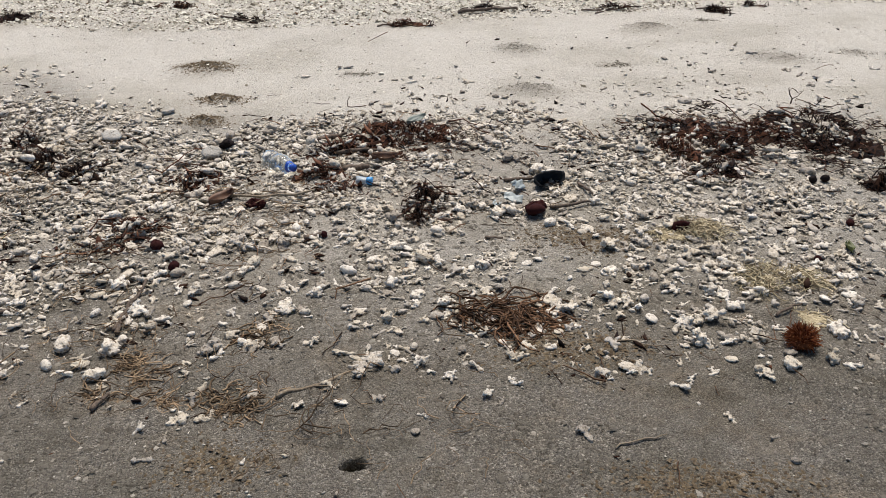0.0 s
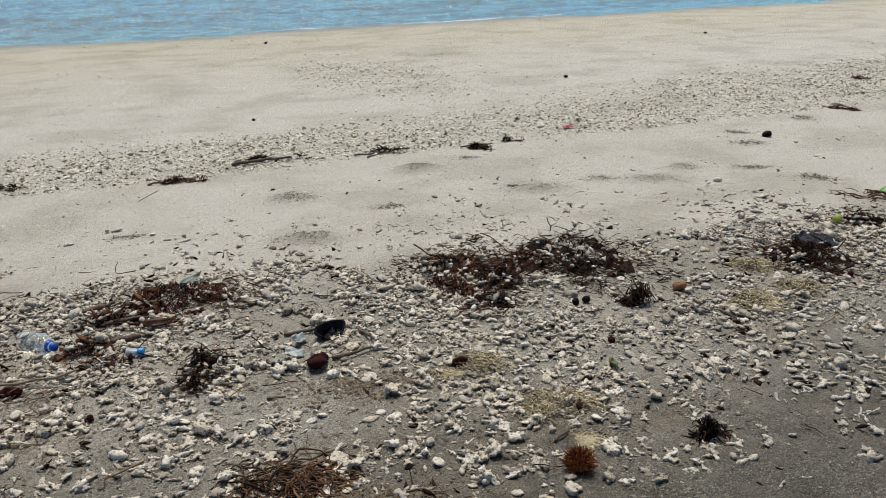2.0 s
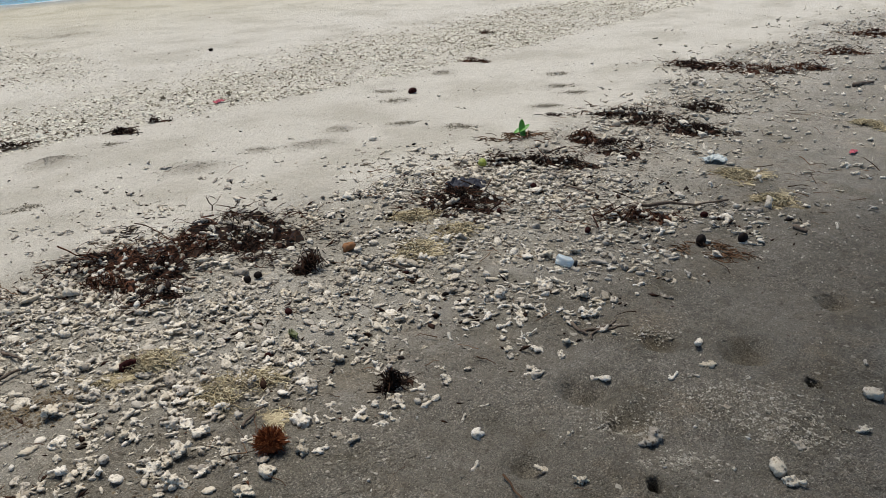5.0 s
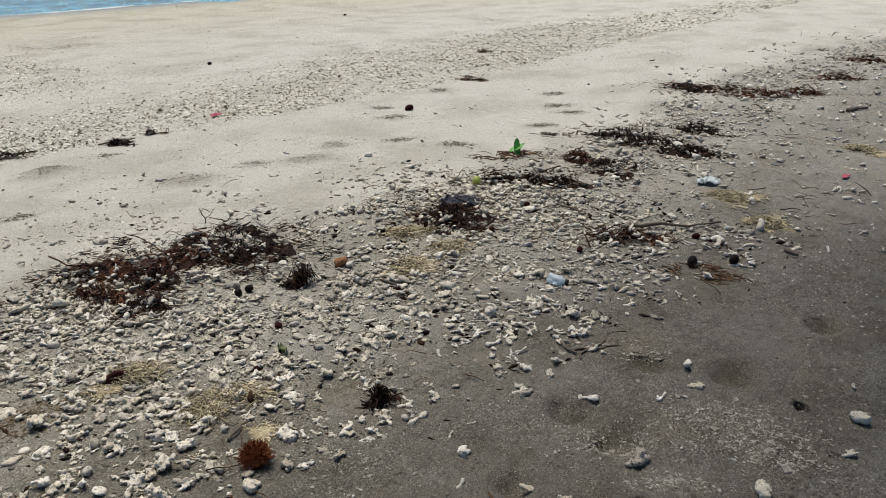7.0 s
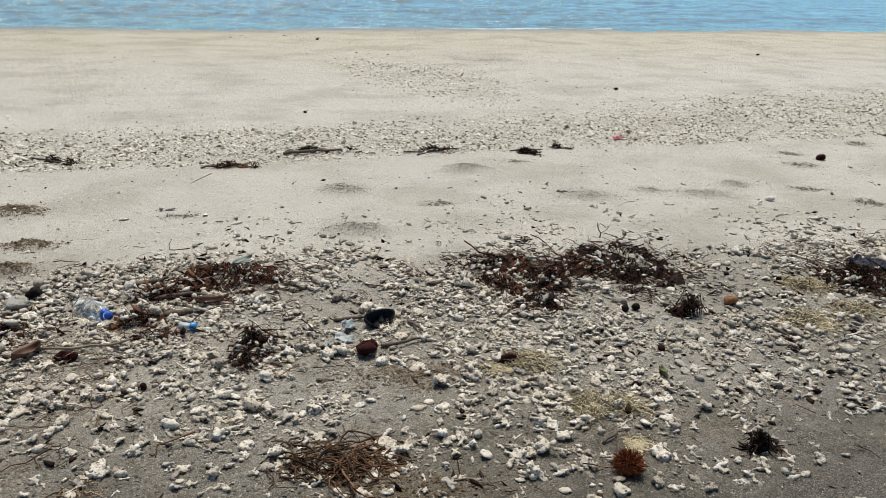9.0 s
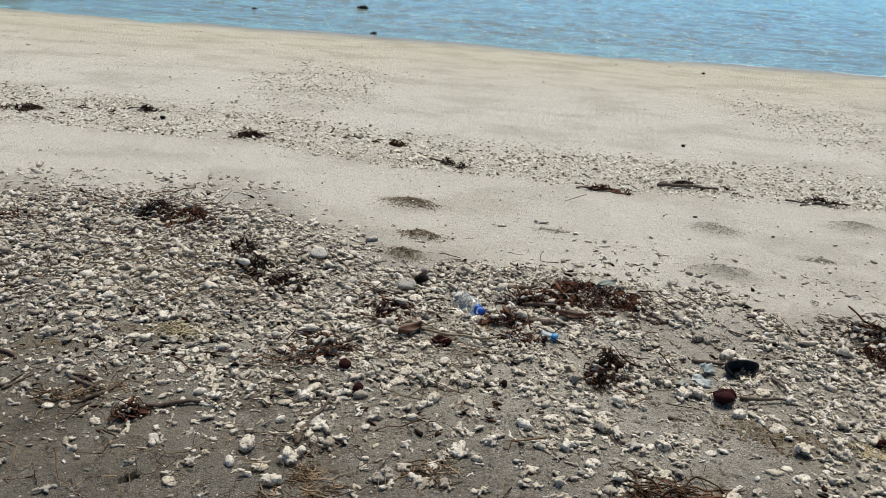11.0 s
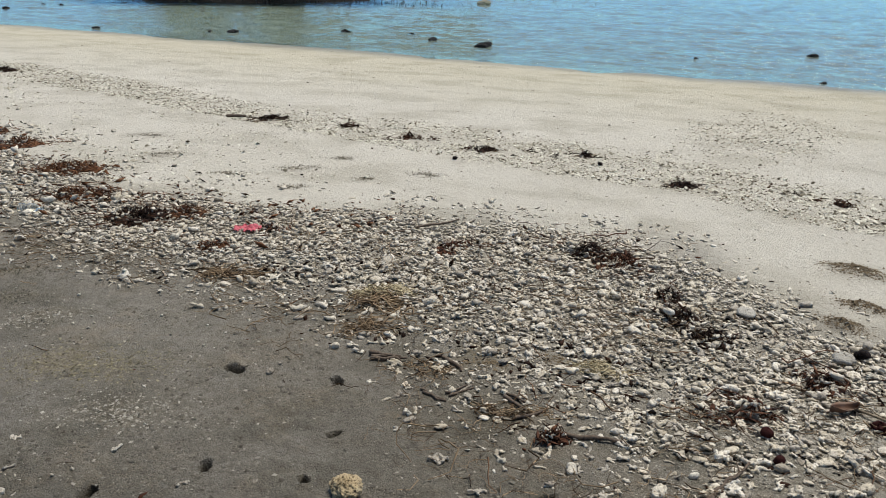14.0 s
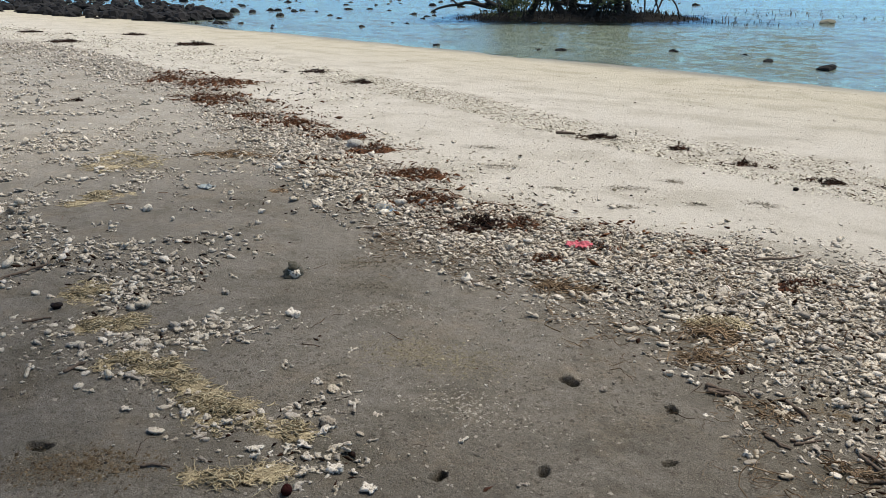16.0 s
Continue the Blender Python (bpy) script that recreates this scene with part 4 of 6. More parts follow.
def build_foam():
    """Thin broken white lines where the small waves run out on the sand: foam, and the bright reflection modelled with
    it.
    """
    rng = np.random.RandomState(29)
    pieces = []
    for _ in range(8):
        u0, reach, w = rng.uniform(1.5, 12), rng.uniform(0.4, 1.8), rng.uniform(0.004, 0.010)
        off, n = rng.choice([0.04, 0.10]) + rng.normal(0, 0.05), 16
        s = np.linspace(0, 1, n)
        x = u0 + reach * s
        mid = 15.3 + off + 0.10 * np.sin(x * 1.3) + 0.05 * np.sin(x * 3.7) + rng.normal(0, 0.012, n)
        half = w * np.sin(np.pi * s) ** 0.6 * rng.uniform(0.4, 1.2, n)
        z = np.full(n, WATER_Z + 0.008)
        rows = [np.stack([x, mid - half, z - 0.012], -1), np.stack([x, mid, z + 0.004], -1), np.stack([x, mid + half, z - 0.012], -1)]
        i = np.arange(n - 1)
        f = [np.stack([i + a * n, i + 1 + a * n, i + 1 + (a + 1) * n], -1) for a in (0, 1)] + [np.stack([i + a * n, i + 1 + (a + 1) * n, i + (a + 1) * n], -1) for a in (0, 1)]
        pieces.append((np.vstack(rows), np.vstack(f)))
    me = fast_mesh("foam", *join(pieces))
    me.materials.append(FOAM)
    return tagged(new("foam", me), "thin broken white lines of foam and bright reflection at the water's edge", "foam", kind="stuff")


build_water()
build_foam()


# ---- coral rubble ----
def build_rubble():
    rng = np.random.RandomState(5)
    spots = np.vstack([sow(rng, 60000, (-0.6, 4.6, 0.4, 5.0), cover), sow(rng, 50000, (-4.6, -0.6, 0.4, 5.4), cover)])
    lengths = np.clip(rng.lognormal(math.log(0.029), 0.40, len(spots)) * (1 + 0.34 * (1 - step(2.3, 3.4, spots[:, 1] + 0.3 * spots[:, 0])) * step(-0.8, 0.0, spots[:, 0])), 0.012, 0.082)
    reach, thick = np.hypot(spots[:, 0], spots[:, 1]), cover(spots[:, 0], spots[:, 1])
    lift = np.where(thick > 0.6, rng.uniform(0, 0.010, len(spots)), 0)
    near = np.nonzero(reach < 3.6)[0]
    big = near[np.argsort(-lengths[near])[:270]]
    rest = np.ones(len(spots), bool)
    rest[big] = False
    for shapes, pick in ((MIDDLE, rest & (reach < 3.3) & (lengths > 0.03)), (SIMPLE, rest & (((reach < 3.3) & (lengths <= 0.03)) | ((reach >= 3.3) & (lengths > 0.034)))), (COARSE, rest & (reach >= 3.3) & (lengths <= 0.034))):
        scatter("coral_rubble", shapes, spots[pick], lengths[pick], 0.2, 0.10, CORAL, rng, "cream and grey broken coral rubble strewn on sand", "coral rubble", True, lift[pick])
    singles = [(spots[k, 0], spots[k, 1], lengths[k]) for k in big] + CORALS + MORE_CORALS + LEFT_CORALS
    meshes = []
    for v, f in FINE:
        me = fast_mesh("coral_fragment", v, f, np.zeros(len(v)))
        me.materials.append(CORAL_PIECE)
        meshes.append(me)
    words = {"finger": "bleached knobbly coral finger lying on sand", "fork": "cream forked coral fragment lying on sand", "knot": "pale branching coral knot lying on sand", "pebble": "rounded pale coral pebble on sand", "chip": "flat worn coral chip on sand"}
    for x, y, w in singles:
        w *= 0.92
        k = rng.randint(len(meshes))
        ob = new("coral_fragment", meshes[k])
        turn = Matrix.LocRotScale(None, Euler((rng.uniform(-0.35, 0.35), rng.normal(0, 0.15), rng.uniform(0, 6.28))), None)
        low = min((turn @ p.co).z for p in meshes[k].vertices)
        ob.matrix_world = spot(x, y, -low * w - 0.09 * w) @ turn @ Matrix.Scale(w, 4)
        tagged(ob, words[KINDS[k]], "coral", "coral fragments on the sand")
    thin = lambda u, v: np.maximum(cover(u, v), 0.055 * step(0.5, 1.4, v) * step(0.4, 0.6, fbm(u, v, 1.4, 3, 43)) * (1 - step(0.8, 1.0, berm_depth(u, v))))
    left = np.vstack([sow(rng, 40000, (-10, -4.6, 0.2, 6.5), thin), sow(rng, 30000, (-24, -10, 1.0, 8.5), thin)])
    scatter("coral_rubble", COARSE, left, np.clip(rng.lognormal(math.log(0.036), 0.4, len(left)) * np.where(left[:, 0] < -10, 1.3, 1.0), 0.02, 0.10), 0.3, 0.06, CORAL, rng, "pale coral rubble along the tide line", "coral rubble")
    right = sow(rng, 30000, (4.4, 16, 0.0, 5.0), lambda u, v: np.maximum(cover(u, v) * 0.9, 0.16 * step(0.2, 0.6, v) * step(0.40, 0.56, fbm(u, v, 2.4, 3, 33)) * (1 - step(0.8, 1.0, berm_depth(u, v)))))
    scatter("coral_rubble", COARSE, right, np.clip(rng.lognormal(math.log(0.034), 0.4, len(right)), 0.016, 0.085), 0.3, 0.06, CORAL, rng, "pale coral rubble along the tide line", "coral rubble")

    def strip(u, v):
        b = (v - strip_land(u)) / (strip_sea(u) - strip_land(u))
        d = step(-0.03, 0.06, b) * (1 - step(0.40, 1.25, b)) * (0.50 + 1.3 * step(0.3, 0.7, fbm(u, v, 1.6, 3, 51)))
        for x, y, w, q in ((4.5, 9.4, 0.8, 1.7), (-1.2, 9.6, 0.75, 1.6)):
            d = np.maximum(d, 0.55 * np.exp(-(((u - x) / w) ** 2 + ((v - y) / q) ** 2) ** 2) * (0.5 + 0.8 * fbm(u, v, 2.0, 3, 52)))
        return np.clip(d, 0, 1)

    grit = sow(rng, 800000, (-13, 13, 3.2, 14.8), strip)
    scatter("shell_grit", CRUMB, grit, np.clip(rng.lognormal(math.log(0.0165), 0.45, len(grit)), 0.008, 0.06), 0.25, 0.05, GRIT, rng, "strip of pale coral pebbles and shell grit on sand", "pebbles")
    far_grit = np.vstack([sow(rng, 90000, (-38, -13, 4.5, 14.8), strip), sow(rng, 22000, (13, 22, 4.8, 8.5), strip)])
    scatter("shell_grit", CRUMB, far_grit, np.clip(rng.lognormal(math.log(0.036), 0.4, len(far_grit)), 0.02, 0.09), 0.2, 0.12, GRIT, rng, "strip of pale coral pebbles and shell grit on sand", "pebbles")
    dark_bits = sow(rng, 150000, (-13, 13, 4.8, 12.0), lambda u, v: 0.45 * strip(u, v))
    scatter("weed_crumbs", SHARD, dark_bits, np.clip(rng.lognormal(math.log(0.016), 0.45, len(dark_bits)), 0.007, 0.05), 0.2, 0.05, DRY_TWIG, rng, "dark bits of bark and weed among pebbles", "debris")
    strewn = sow(rng, 90000, (-14, 14, 3.4, 14.8), lambda u, v: (1 + 1.2 * (1 - step(-4.0, -2.5, u)) * (1 - step(6.5, 8.5, v))) * step(3.4, 5.0, v) * (0.15 + 0.85 * step(0.45, 0.65, fbm(u, v, 0.9, 3, 55))) * (0.5 + 0.5 * (1 - step(11, 14.5, v))))
    scatter("shell_grit", CRUMB, strewn, np.clip(rng.lognormal(math.log(0.012), 0.5, len(strewn)), 0.006, 0.05), 0.2, 0.2, GRIT, rng, "thinly strewn shell bits on pale sand", "pebbles")
    between = sow(rng, 30000, (-24, -2.6, 4.2, 9.5), lambda u, v: 0.55 * step(-0.1, 0.3, v - berm_sea(u)) * (1 - step(-0.6, 0.2, v - strip_land(u))) * (1 - step(-5.5, -2.6, u)) * (0.15 + step(0.42, 0.6, fbm(u, v, 1.5, 3, 59))))
    scatter("coral_crumbs", CRUMB, between, np.clip(rng.lognormal(math.log(0.022), 0.45, len(between)) * np.where(between[:, 0] < -10, 1.4, 1.0), 0.008, 0.07), 0.3, 0.05, GRIT, rng, "pale pebbles and dark bits sprinkled over sand", "pebbles")
    small = sow(rng, 34000, (-4.6, 5.0, 0.5, 4.6), lambda u, v: 0.12 * step(0.45, 0.6, fbm(u, v, 1.6, 3, 61)) + 0.80 * np.clip(cover(u, v) * 1.6, 0, 1))
    scatter("coral_crumbs", CHIP, small, np.clip(rng.lognormal(math.log(0.011), 0.45, len(small)), 0.004, 0.024), 0.3, 0.12, CORAL, rng, "small coral crumbs and shell bits on sand", "pebbles")
    lumps = sow(rng, 84000, (-4.4, 5.0, 0.3, 3.4), lambda u, v: (1 - step(0.3, 0.9, berm_depth(u, v))) * (0.12 + 0.8 * step(0.42, 0.62, fbm(u, v, 2.4, 4, 63))))
    scatter("sand_pellets", CRUMB, lumps, np.clip(rng.lognormal(math.log(0.0115), 0.4, len(lumps)), 0.005, 0.028), 0.1, 0.05, SAND_LUMP, rng, "loose crumbs of coarse grey sand", "sand pellets")
    for k, c in enumerate(MOUNDS + CASTS):
        n = int(np.clip((13000 if k in (0, 1, 2, 10) else 5200) * math.sqrt(c[2] * c[3]), 150, 2400)) if k < 11 else int(np.clip((24000 if k >= 20 else 17000 if k == 18 else 11000) * c[2] * c[3] ** 0.5, 300, 3600))
        q = rng.normal(size=(n, 2)) * 0.62 * np.array([c[2], c[3]])
        a = radians(c[4])
        q = np.stack([c[0] + q[:, 0] * math.cos(a) - q[:, 1] * math.sin(a), c[1] + q[:, 0] * math.sin(a) + q[:, 1] * math.cos(a)], -1)
        scatter("sand_pellets", CRUMB, q, np.clip(rng.lognormal(math.log(0.009 if k in (0, 1, 2, 10, 11, 12, 13, 17, 18, 19, 20, 21, 22, 23) else 0.006), 0.4, n), 0.003, 0.02), 0.3, 0.15, BROWN_GRIT if k in (0, 1, 2, 10, 11, 12, 13, 20, 21, 22, 23) else TAN_GRIT if k == 18 else DARK_GRIT if k < 11 else FINE_GRIT, rng, "crumbly sand pellets thrown up by crabs" if k < 14 else "patch of fine shell grit on grey sand", "sand pellets")
    for c in SMUDGES:
        n = int(np.clip(5200 * math.sqrt(c[2] * c[3]), 250, 1500))
        q, a = rng.normal(size=(n, 2)) * 0.6 * np.array([c[2], c[3]]), radians(c[4])
        q = np.stack([c[0] + q[:, 0] * math.cos(a) - q[:, 1] * math.sin(a), c[1] + q[:, 0] * math.sin(a) + q[:, 1] * math.cos(a)], -1)
        scatter("sand_pellets", CRUMB, q, np.clip(rng.lognormal(math.log(0.009), 0.4, n), 0.004, 0.02), 0.3, 0.1, DARK_GRIT, rng, "smudge of coarse dark grit on pale sand", "sand pellets")
    litter = sow(rng, 26000, (-9, 8, 0.6, 5.4), lambda u, v: 0.012 * (v < berm_sea(u)) + 0.003 + (0.50 + 0.5 * (u < -0.3)) * step(-0.12, 0.12, berm_depth(u, v)) * (1 - step(0.9, 1.1, berm_depth(u, v))) * (0.12 + 0.9 * step(0.48, 0.66, fbm(u, v, 1.7, 3, 71))))
    scatter("twig_litter", TWIGLETS, litter, np.clip(rng.lognormal(math.log(0.058), 0.5, len(litter)), 0.02, 0.16), 0.10, -0.03, DRY_TWIG, rng, "thin brown rootlets and twigs strewn over rubble", "twigs")
    roots = sow(rng, 9000, (-4.6, 0.6, 1.4, 5.0), lambda u, v: step(-0.25, 0.0, berm_depth(u, v)) * (1 - step(0.5, 0.9, berm_depth(u, v))) * (0.05 + 0.95 * step(0.47, 0.6, fbm(u, v, 2.2, 3, 73))))
    scatter("root_litter", CURLS, roots, np.clip(rng.lognormal(math.log(0.052), 0.45, len(roots)), 0.02, 0.13), 0.10, -0.08, OLIVE_STRAW, rng, "tan curled rootlets strewn among coral rubble", "twigs")
    # bark and weed litter, sown thickly to deepen the shade between pieces
    gaps = sow(rng, 50000, (-6, 5, 0.6, 5.4), lambda u, v: 0.75 * np.clip(cover(u, v) * 1.3, 0, 1) * step(0.38, 0.6, fbm(u, v, 2.2, 3, 75)))
    scatter("weed_crumbs", SHARD, gaps, np.clip(rng.lognormal(math.log(0.026), 0.5, len(gaps)), 0.010, 0.07), 0.3, 0.1, BLACK_WEED, rng, "dark weed crumbs, also standing in for shade between coral pieces", "debris")
    heaps = DARK_WEED + BROWN_WEED + LEFT_WEED
    frayed = lambda u, v: np.max([bell(u, v, (c[0], c[1], 1.45 * c[2], 1.25 * c[3], c[4])) for c in heaps], axis=0) ** 1.3 * step(0.42, 0.58, fbm(u, v, 4.0, 3, 77))
    for box, count, size in (((-4.6, 4.6, 1.4, 5.2), 44000, 0.055), ((-14.5, -4.6, 2.6, 7.0), 30000, 0.06), ((4.6, 12.5, 1.2, 3.8), 16000, 0.055)):
        loose = sow(rng, count, box, frayed)
        scatter("loose_weed", CURLS, loose, np.clip(rng.lognormal(math.log(size), 0.5, len(loose)), 0.02, 0.2), 0.10, -0.15, WARM_WEED if box[0] < -5 else RED_WEED, rng, "loose red-brown strands of dry weed over rubble", "seaweed")
    flakes = sow(rng, 26000, (-8, 8, 1.4, 5.2), lambda u, v: 0.5 * frayed(u, v))
    scatter("bark_flakes", [(ICO[0] * np.array([0.5, rng.uniform(0.16, 0.26), 0.05]) + rng.normal(0, 0.03, ICO[0].shape), ICO[1]) for _ in range(6)], flakes, np.clip(rng.lognormal(math.log(0.028), 0.4, len(flakes)), 0.012, 0.06), 0.35, -0.1, RED_WEED, rng, "brown flakes of bark and dry leaf caught in weed", "debris", False)
    wrack = sow(rng, 26000, (-15, -2.8, 2.6, 7.2), lambda u, v: 0.75 * np.exp(-((v - berm_sea(u) + 0.30) / 0.42) ** 2) * (0.1 + 0.9 * step(0.44, 0.60, fbm(u, v, 1.9, 3, 79))))
    scatter("bark_flakes", SHARD, wrack, np.clip(rng.lognormal(math.log(0.035), 0.5, len(wrack)) * np.where(wrack[:, 0] < -8, 1.5, 1.0), 0.012, 0.12), 0.3, -0.05, WARM_WEED, rng, "red-brown weed flakes strewn along the tide line", "debris")
    specks = sow(rng, 9000, (-14, 14, 3.4, 14.8), lambda u, v: step(3.4, 4.6, v) * (0.25 + 0.75 * step(0.45, 0.62, fbm(u, v, 0.8, 3, 57))))
    scatter("weed_crumbs", SHARD, specks, np.clip(rng.lognormal(math.log(0.014), 0.5, len(specks)), 0.006, 0.05), 0.2, 0.1, BLACK_WEED, rng, "dark specks of bark and weed on pale sand", "debris")
    bits = sow(rng, 8000, (-16, 14, 0.5, 14.6), lambda u, v: 0.05 + 0.25 * (berm_depth(u, v) < 0.2) * (u < 4) * (u > -3) * (v > 0.8) + 0.30 * step(0.0, 0.3, berm_depth(u, v)) * (1 - step(1.0, 1.3, berm_depth(u, v))) + 0.12 * step(6, 8, v))
    scatter("weed_crumbs", SHARD, bits, np.clip(rng.lognormal(math.log(0.020), 0.5, len(bits)), 0.008, 0.05), 0.2, 0.1, RED_WEED, rng, "scattered dark bits of seaweed and bark", "debris")


build_rubble()


# ---- seaweed, straw and twigs ----
def strands(rng, ru, rv, count, length, radius, height, points=5, wild=0.5):
    """A tangle of thin bent strands over an ellipse."""
    pieces, tones = [], []
    knots = [(rng.normal(0, 0.75), rng.normal(0, 0.7), rng.uniform(0.10, 0.5)) for _ in range(3 + int(5 * math.sqrt(ru * rv) / 0.2))]
    for _ in range(count):
        kx, ky, kr = knots[rng.randint(len(knots))]
        x, y = kx + rng.normal(0, kr), ky + rng.normal(0, kr)
        r = min(math.hypot(x, y), 1.0)
        x, y = x * ru, y * rv
        way, p = rng.uniform(0, 2 * math.pi), []
        l = length * rng.uniform(0.5, 1.3)
        rise, base = rng.uniform(0.1, 1.0) * height, max(0.0, 1 - r * r)
        for s in range(points):
            q = s / (points - 1)
            p.append((x, y, 0.003 + base * height * 0.45 * rng.uniform(0.7, 1.2) + rise * base * math.sin(q * math.pi) + rng.normal(0, 0.12) * height * base))
            x, y = x + math.cos(way) * l / points, y + math.sin(way) * l / points
            way += rng.normal(0, wild)
        r0 = radius * rng.uniform(0.6, 1.4)
        v, f = tube(p, np.linspace(r0, r0 * 0.55, points), 3, False)
        pieces.append((v, f))
        tones.append(np.full(len(v), rng.rand()))
    v, f = join(pieces)
    return v, f, np.concatenate(tones)


def matted(rng, ru, rv, height):
    """A low craggy mass with a ragged edge."""
    n, m = (int(np.clip(2.4 * r / 0.013, 9, 34)) for r in (ru, rv))
    x, y = np.meshgrid(np.linspace(-1.25, 1.25, n), np.linspace(-1.25, 1.25, m))
    x, y = x + rng.normal(0, 0.7 / n, x.shape), y + rng.normal(0, 0.7 / m, x.shape)
    off = rng.uniform(0, 40)
    body = 0.55 - 0.8 * (x * x + y * y) + 4.6 * (fbm(x * ru + off, y * rv + off, 11, 3, 7) - 0.5)
    z = height * np.clip(body, -0.5, 0.9) + rng.normal(0, 0.16, x.shape) * height
    i = np.arange(n * m).reshape(m, n)
    quads = np.stack([i[:-1, :-1], i[:-1, 1:], i[1:, 1:], i[1:, :-1]], -1).reshape(-1, 4)
    quads = quads[body.ravel()[quads].max(axis=1) > 0.02]
    tri = np.vstack([quads[:, [0, 1, 2]], quads[:, [0, 2, 3]]])
    return np.stack([x * ru, y * rv, z], -1).reshape(-1, 3), tri, rng.rand(n * m)


def flakes(rng, ru, rv, count, length, height):
    """Thin pointed flakes of bark, leaf and weed lying about at all tilts."""
    knots = rng.normal(0, 0.5, (5, 2))
    q = knots[rng.randint(5, size=count)] + rng.normal(0, 0.32, (count, 2))
    r = np.minimum(np.hypot(q[:, 0], q[:, 1]), 1.2)
    size = length * rng.lognormal(0, 0.45, count)
    base = OCTA[0][None] * np.stack([0.5 * size, size * rng.uniform(0.06, 0.15, count), size * 0.035], -1)[:, None]
    p, w = rng.normal(0, 0.45, count)[:, None], rng.uniform(0, 2 * np.pi, count)[:, None]
    x, y, z = base[..., 0] * np.cos(p) - base[..., 2] * np.sin(p), base[..., 1], base[..., 0] * np.sin(p) + base[..., 2] * np.cos(p)
    x, y = x * np.cos(w) - y * np.sin(w), x * np.sin(w) + y * np.cos(w)
    v = np.stack([x + q[:, :1] * ru, y + q[:, 1:] * rv, z + (0.006 + height * rng.uniform(0.3, 1.0, count) * np.clip(1 - r * r, 0, 1) + 0.2 * size)[:, None]], -1).reshape(-1, 3)
    return v, (OCTA[1][None] + 6 * np.arange(count)[:, None, None]).reshape(-1, 3), np.repeat(rng.rand(count), 6)


def pile(name, c, material_, rng, count, length, radius, height, label, category, group="", bed=True, wild=0.5):
    """A heap of strands over a matted mass, with flakes and pale twigs caught in it."""
    thing_ = new(name)
    thing_.matrix_world = spot(c[0], c[1], 0, c[4])
    layers = [("tangle", *strands(rng, c[2], c[3], count, length, radius, height * 1.15, 7 if not bed else 4 if c[2] < 0.3 else 5, wild=wild))]
    if bed:
        layers.append(("matted_core", *matted(rng, c[2], c[3], height * 0.62)))
        layers.append(("dry_flake", *flakes(rng, c[2], c[3], int(30 + 800 * math.sqrt(c[2] * c[3])), 0.030, height * 1.1)))
        if c[2] > 0.07:
            layers.append(("pale_twig", *strands(rng, c[2], c[3], 10, 0.08 + 0.4 * c[2], 0.0026, height * 0.6, 5, 0.22)))
    for part_name, a, b, tone in layers:
        mesh = fast_mesh(part_name, a, b, tone, part_name != "matted_core")
        mesh.materials.append({"pale_twig": PALE_TWIG, "dry_flake": BROWN_FLAKE if material_ is not BLACK_WEED else BLACK_WEED}.get(part_name, material_))
        ob = new(part_name, mesh)
        ob.parent = thing_
        tagged(ob, kind="stuff")
    return tagged(thing_, label, category, group)


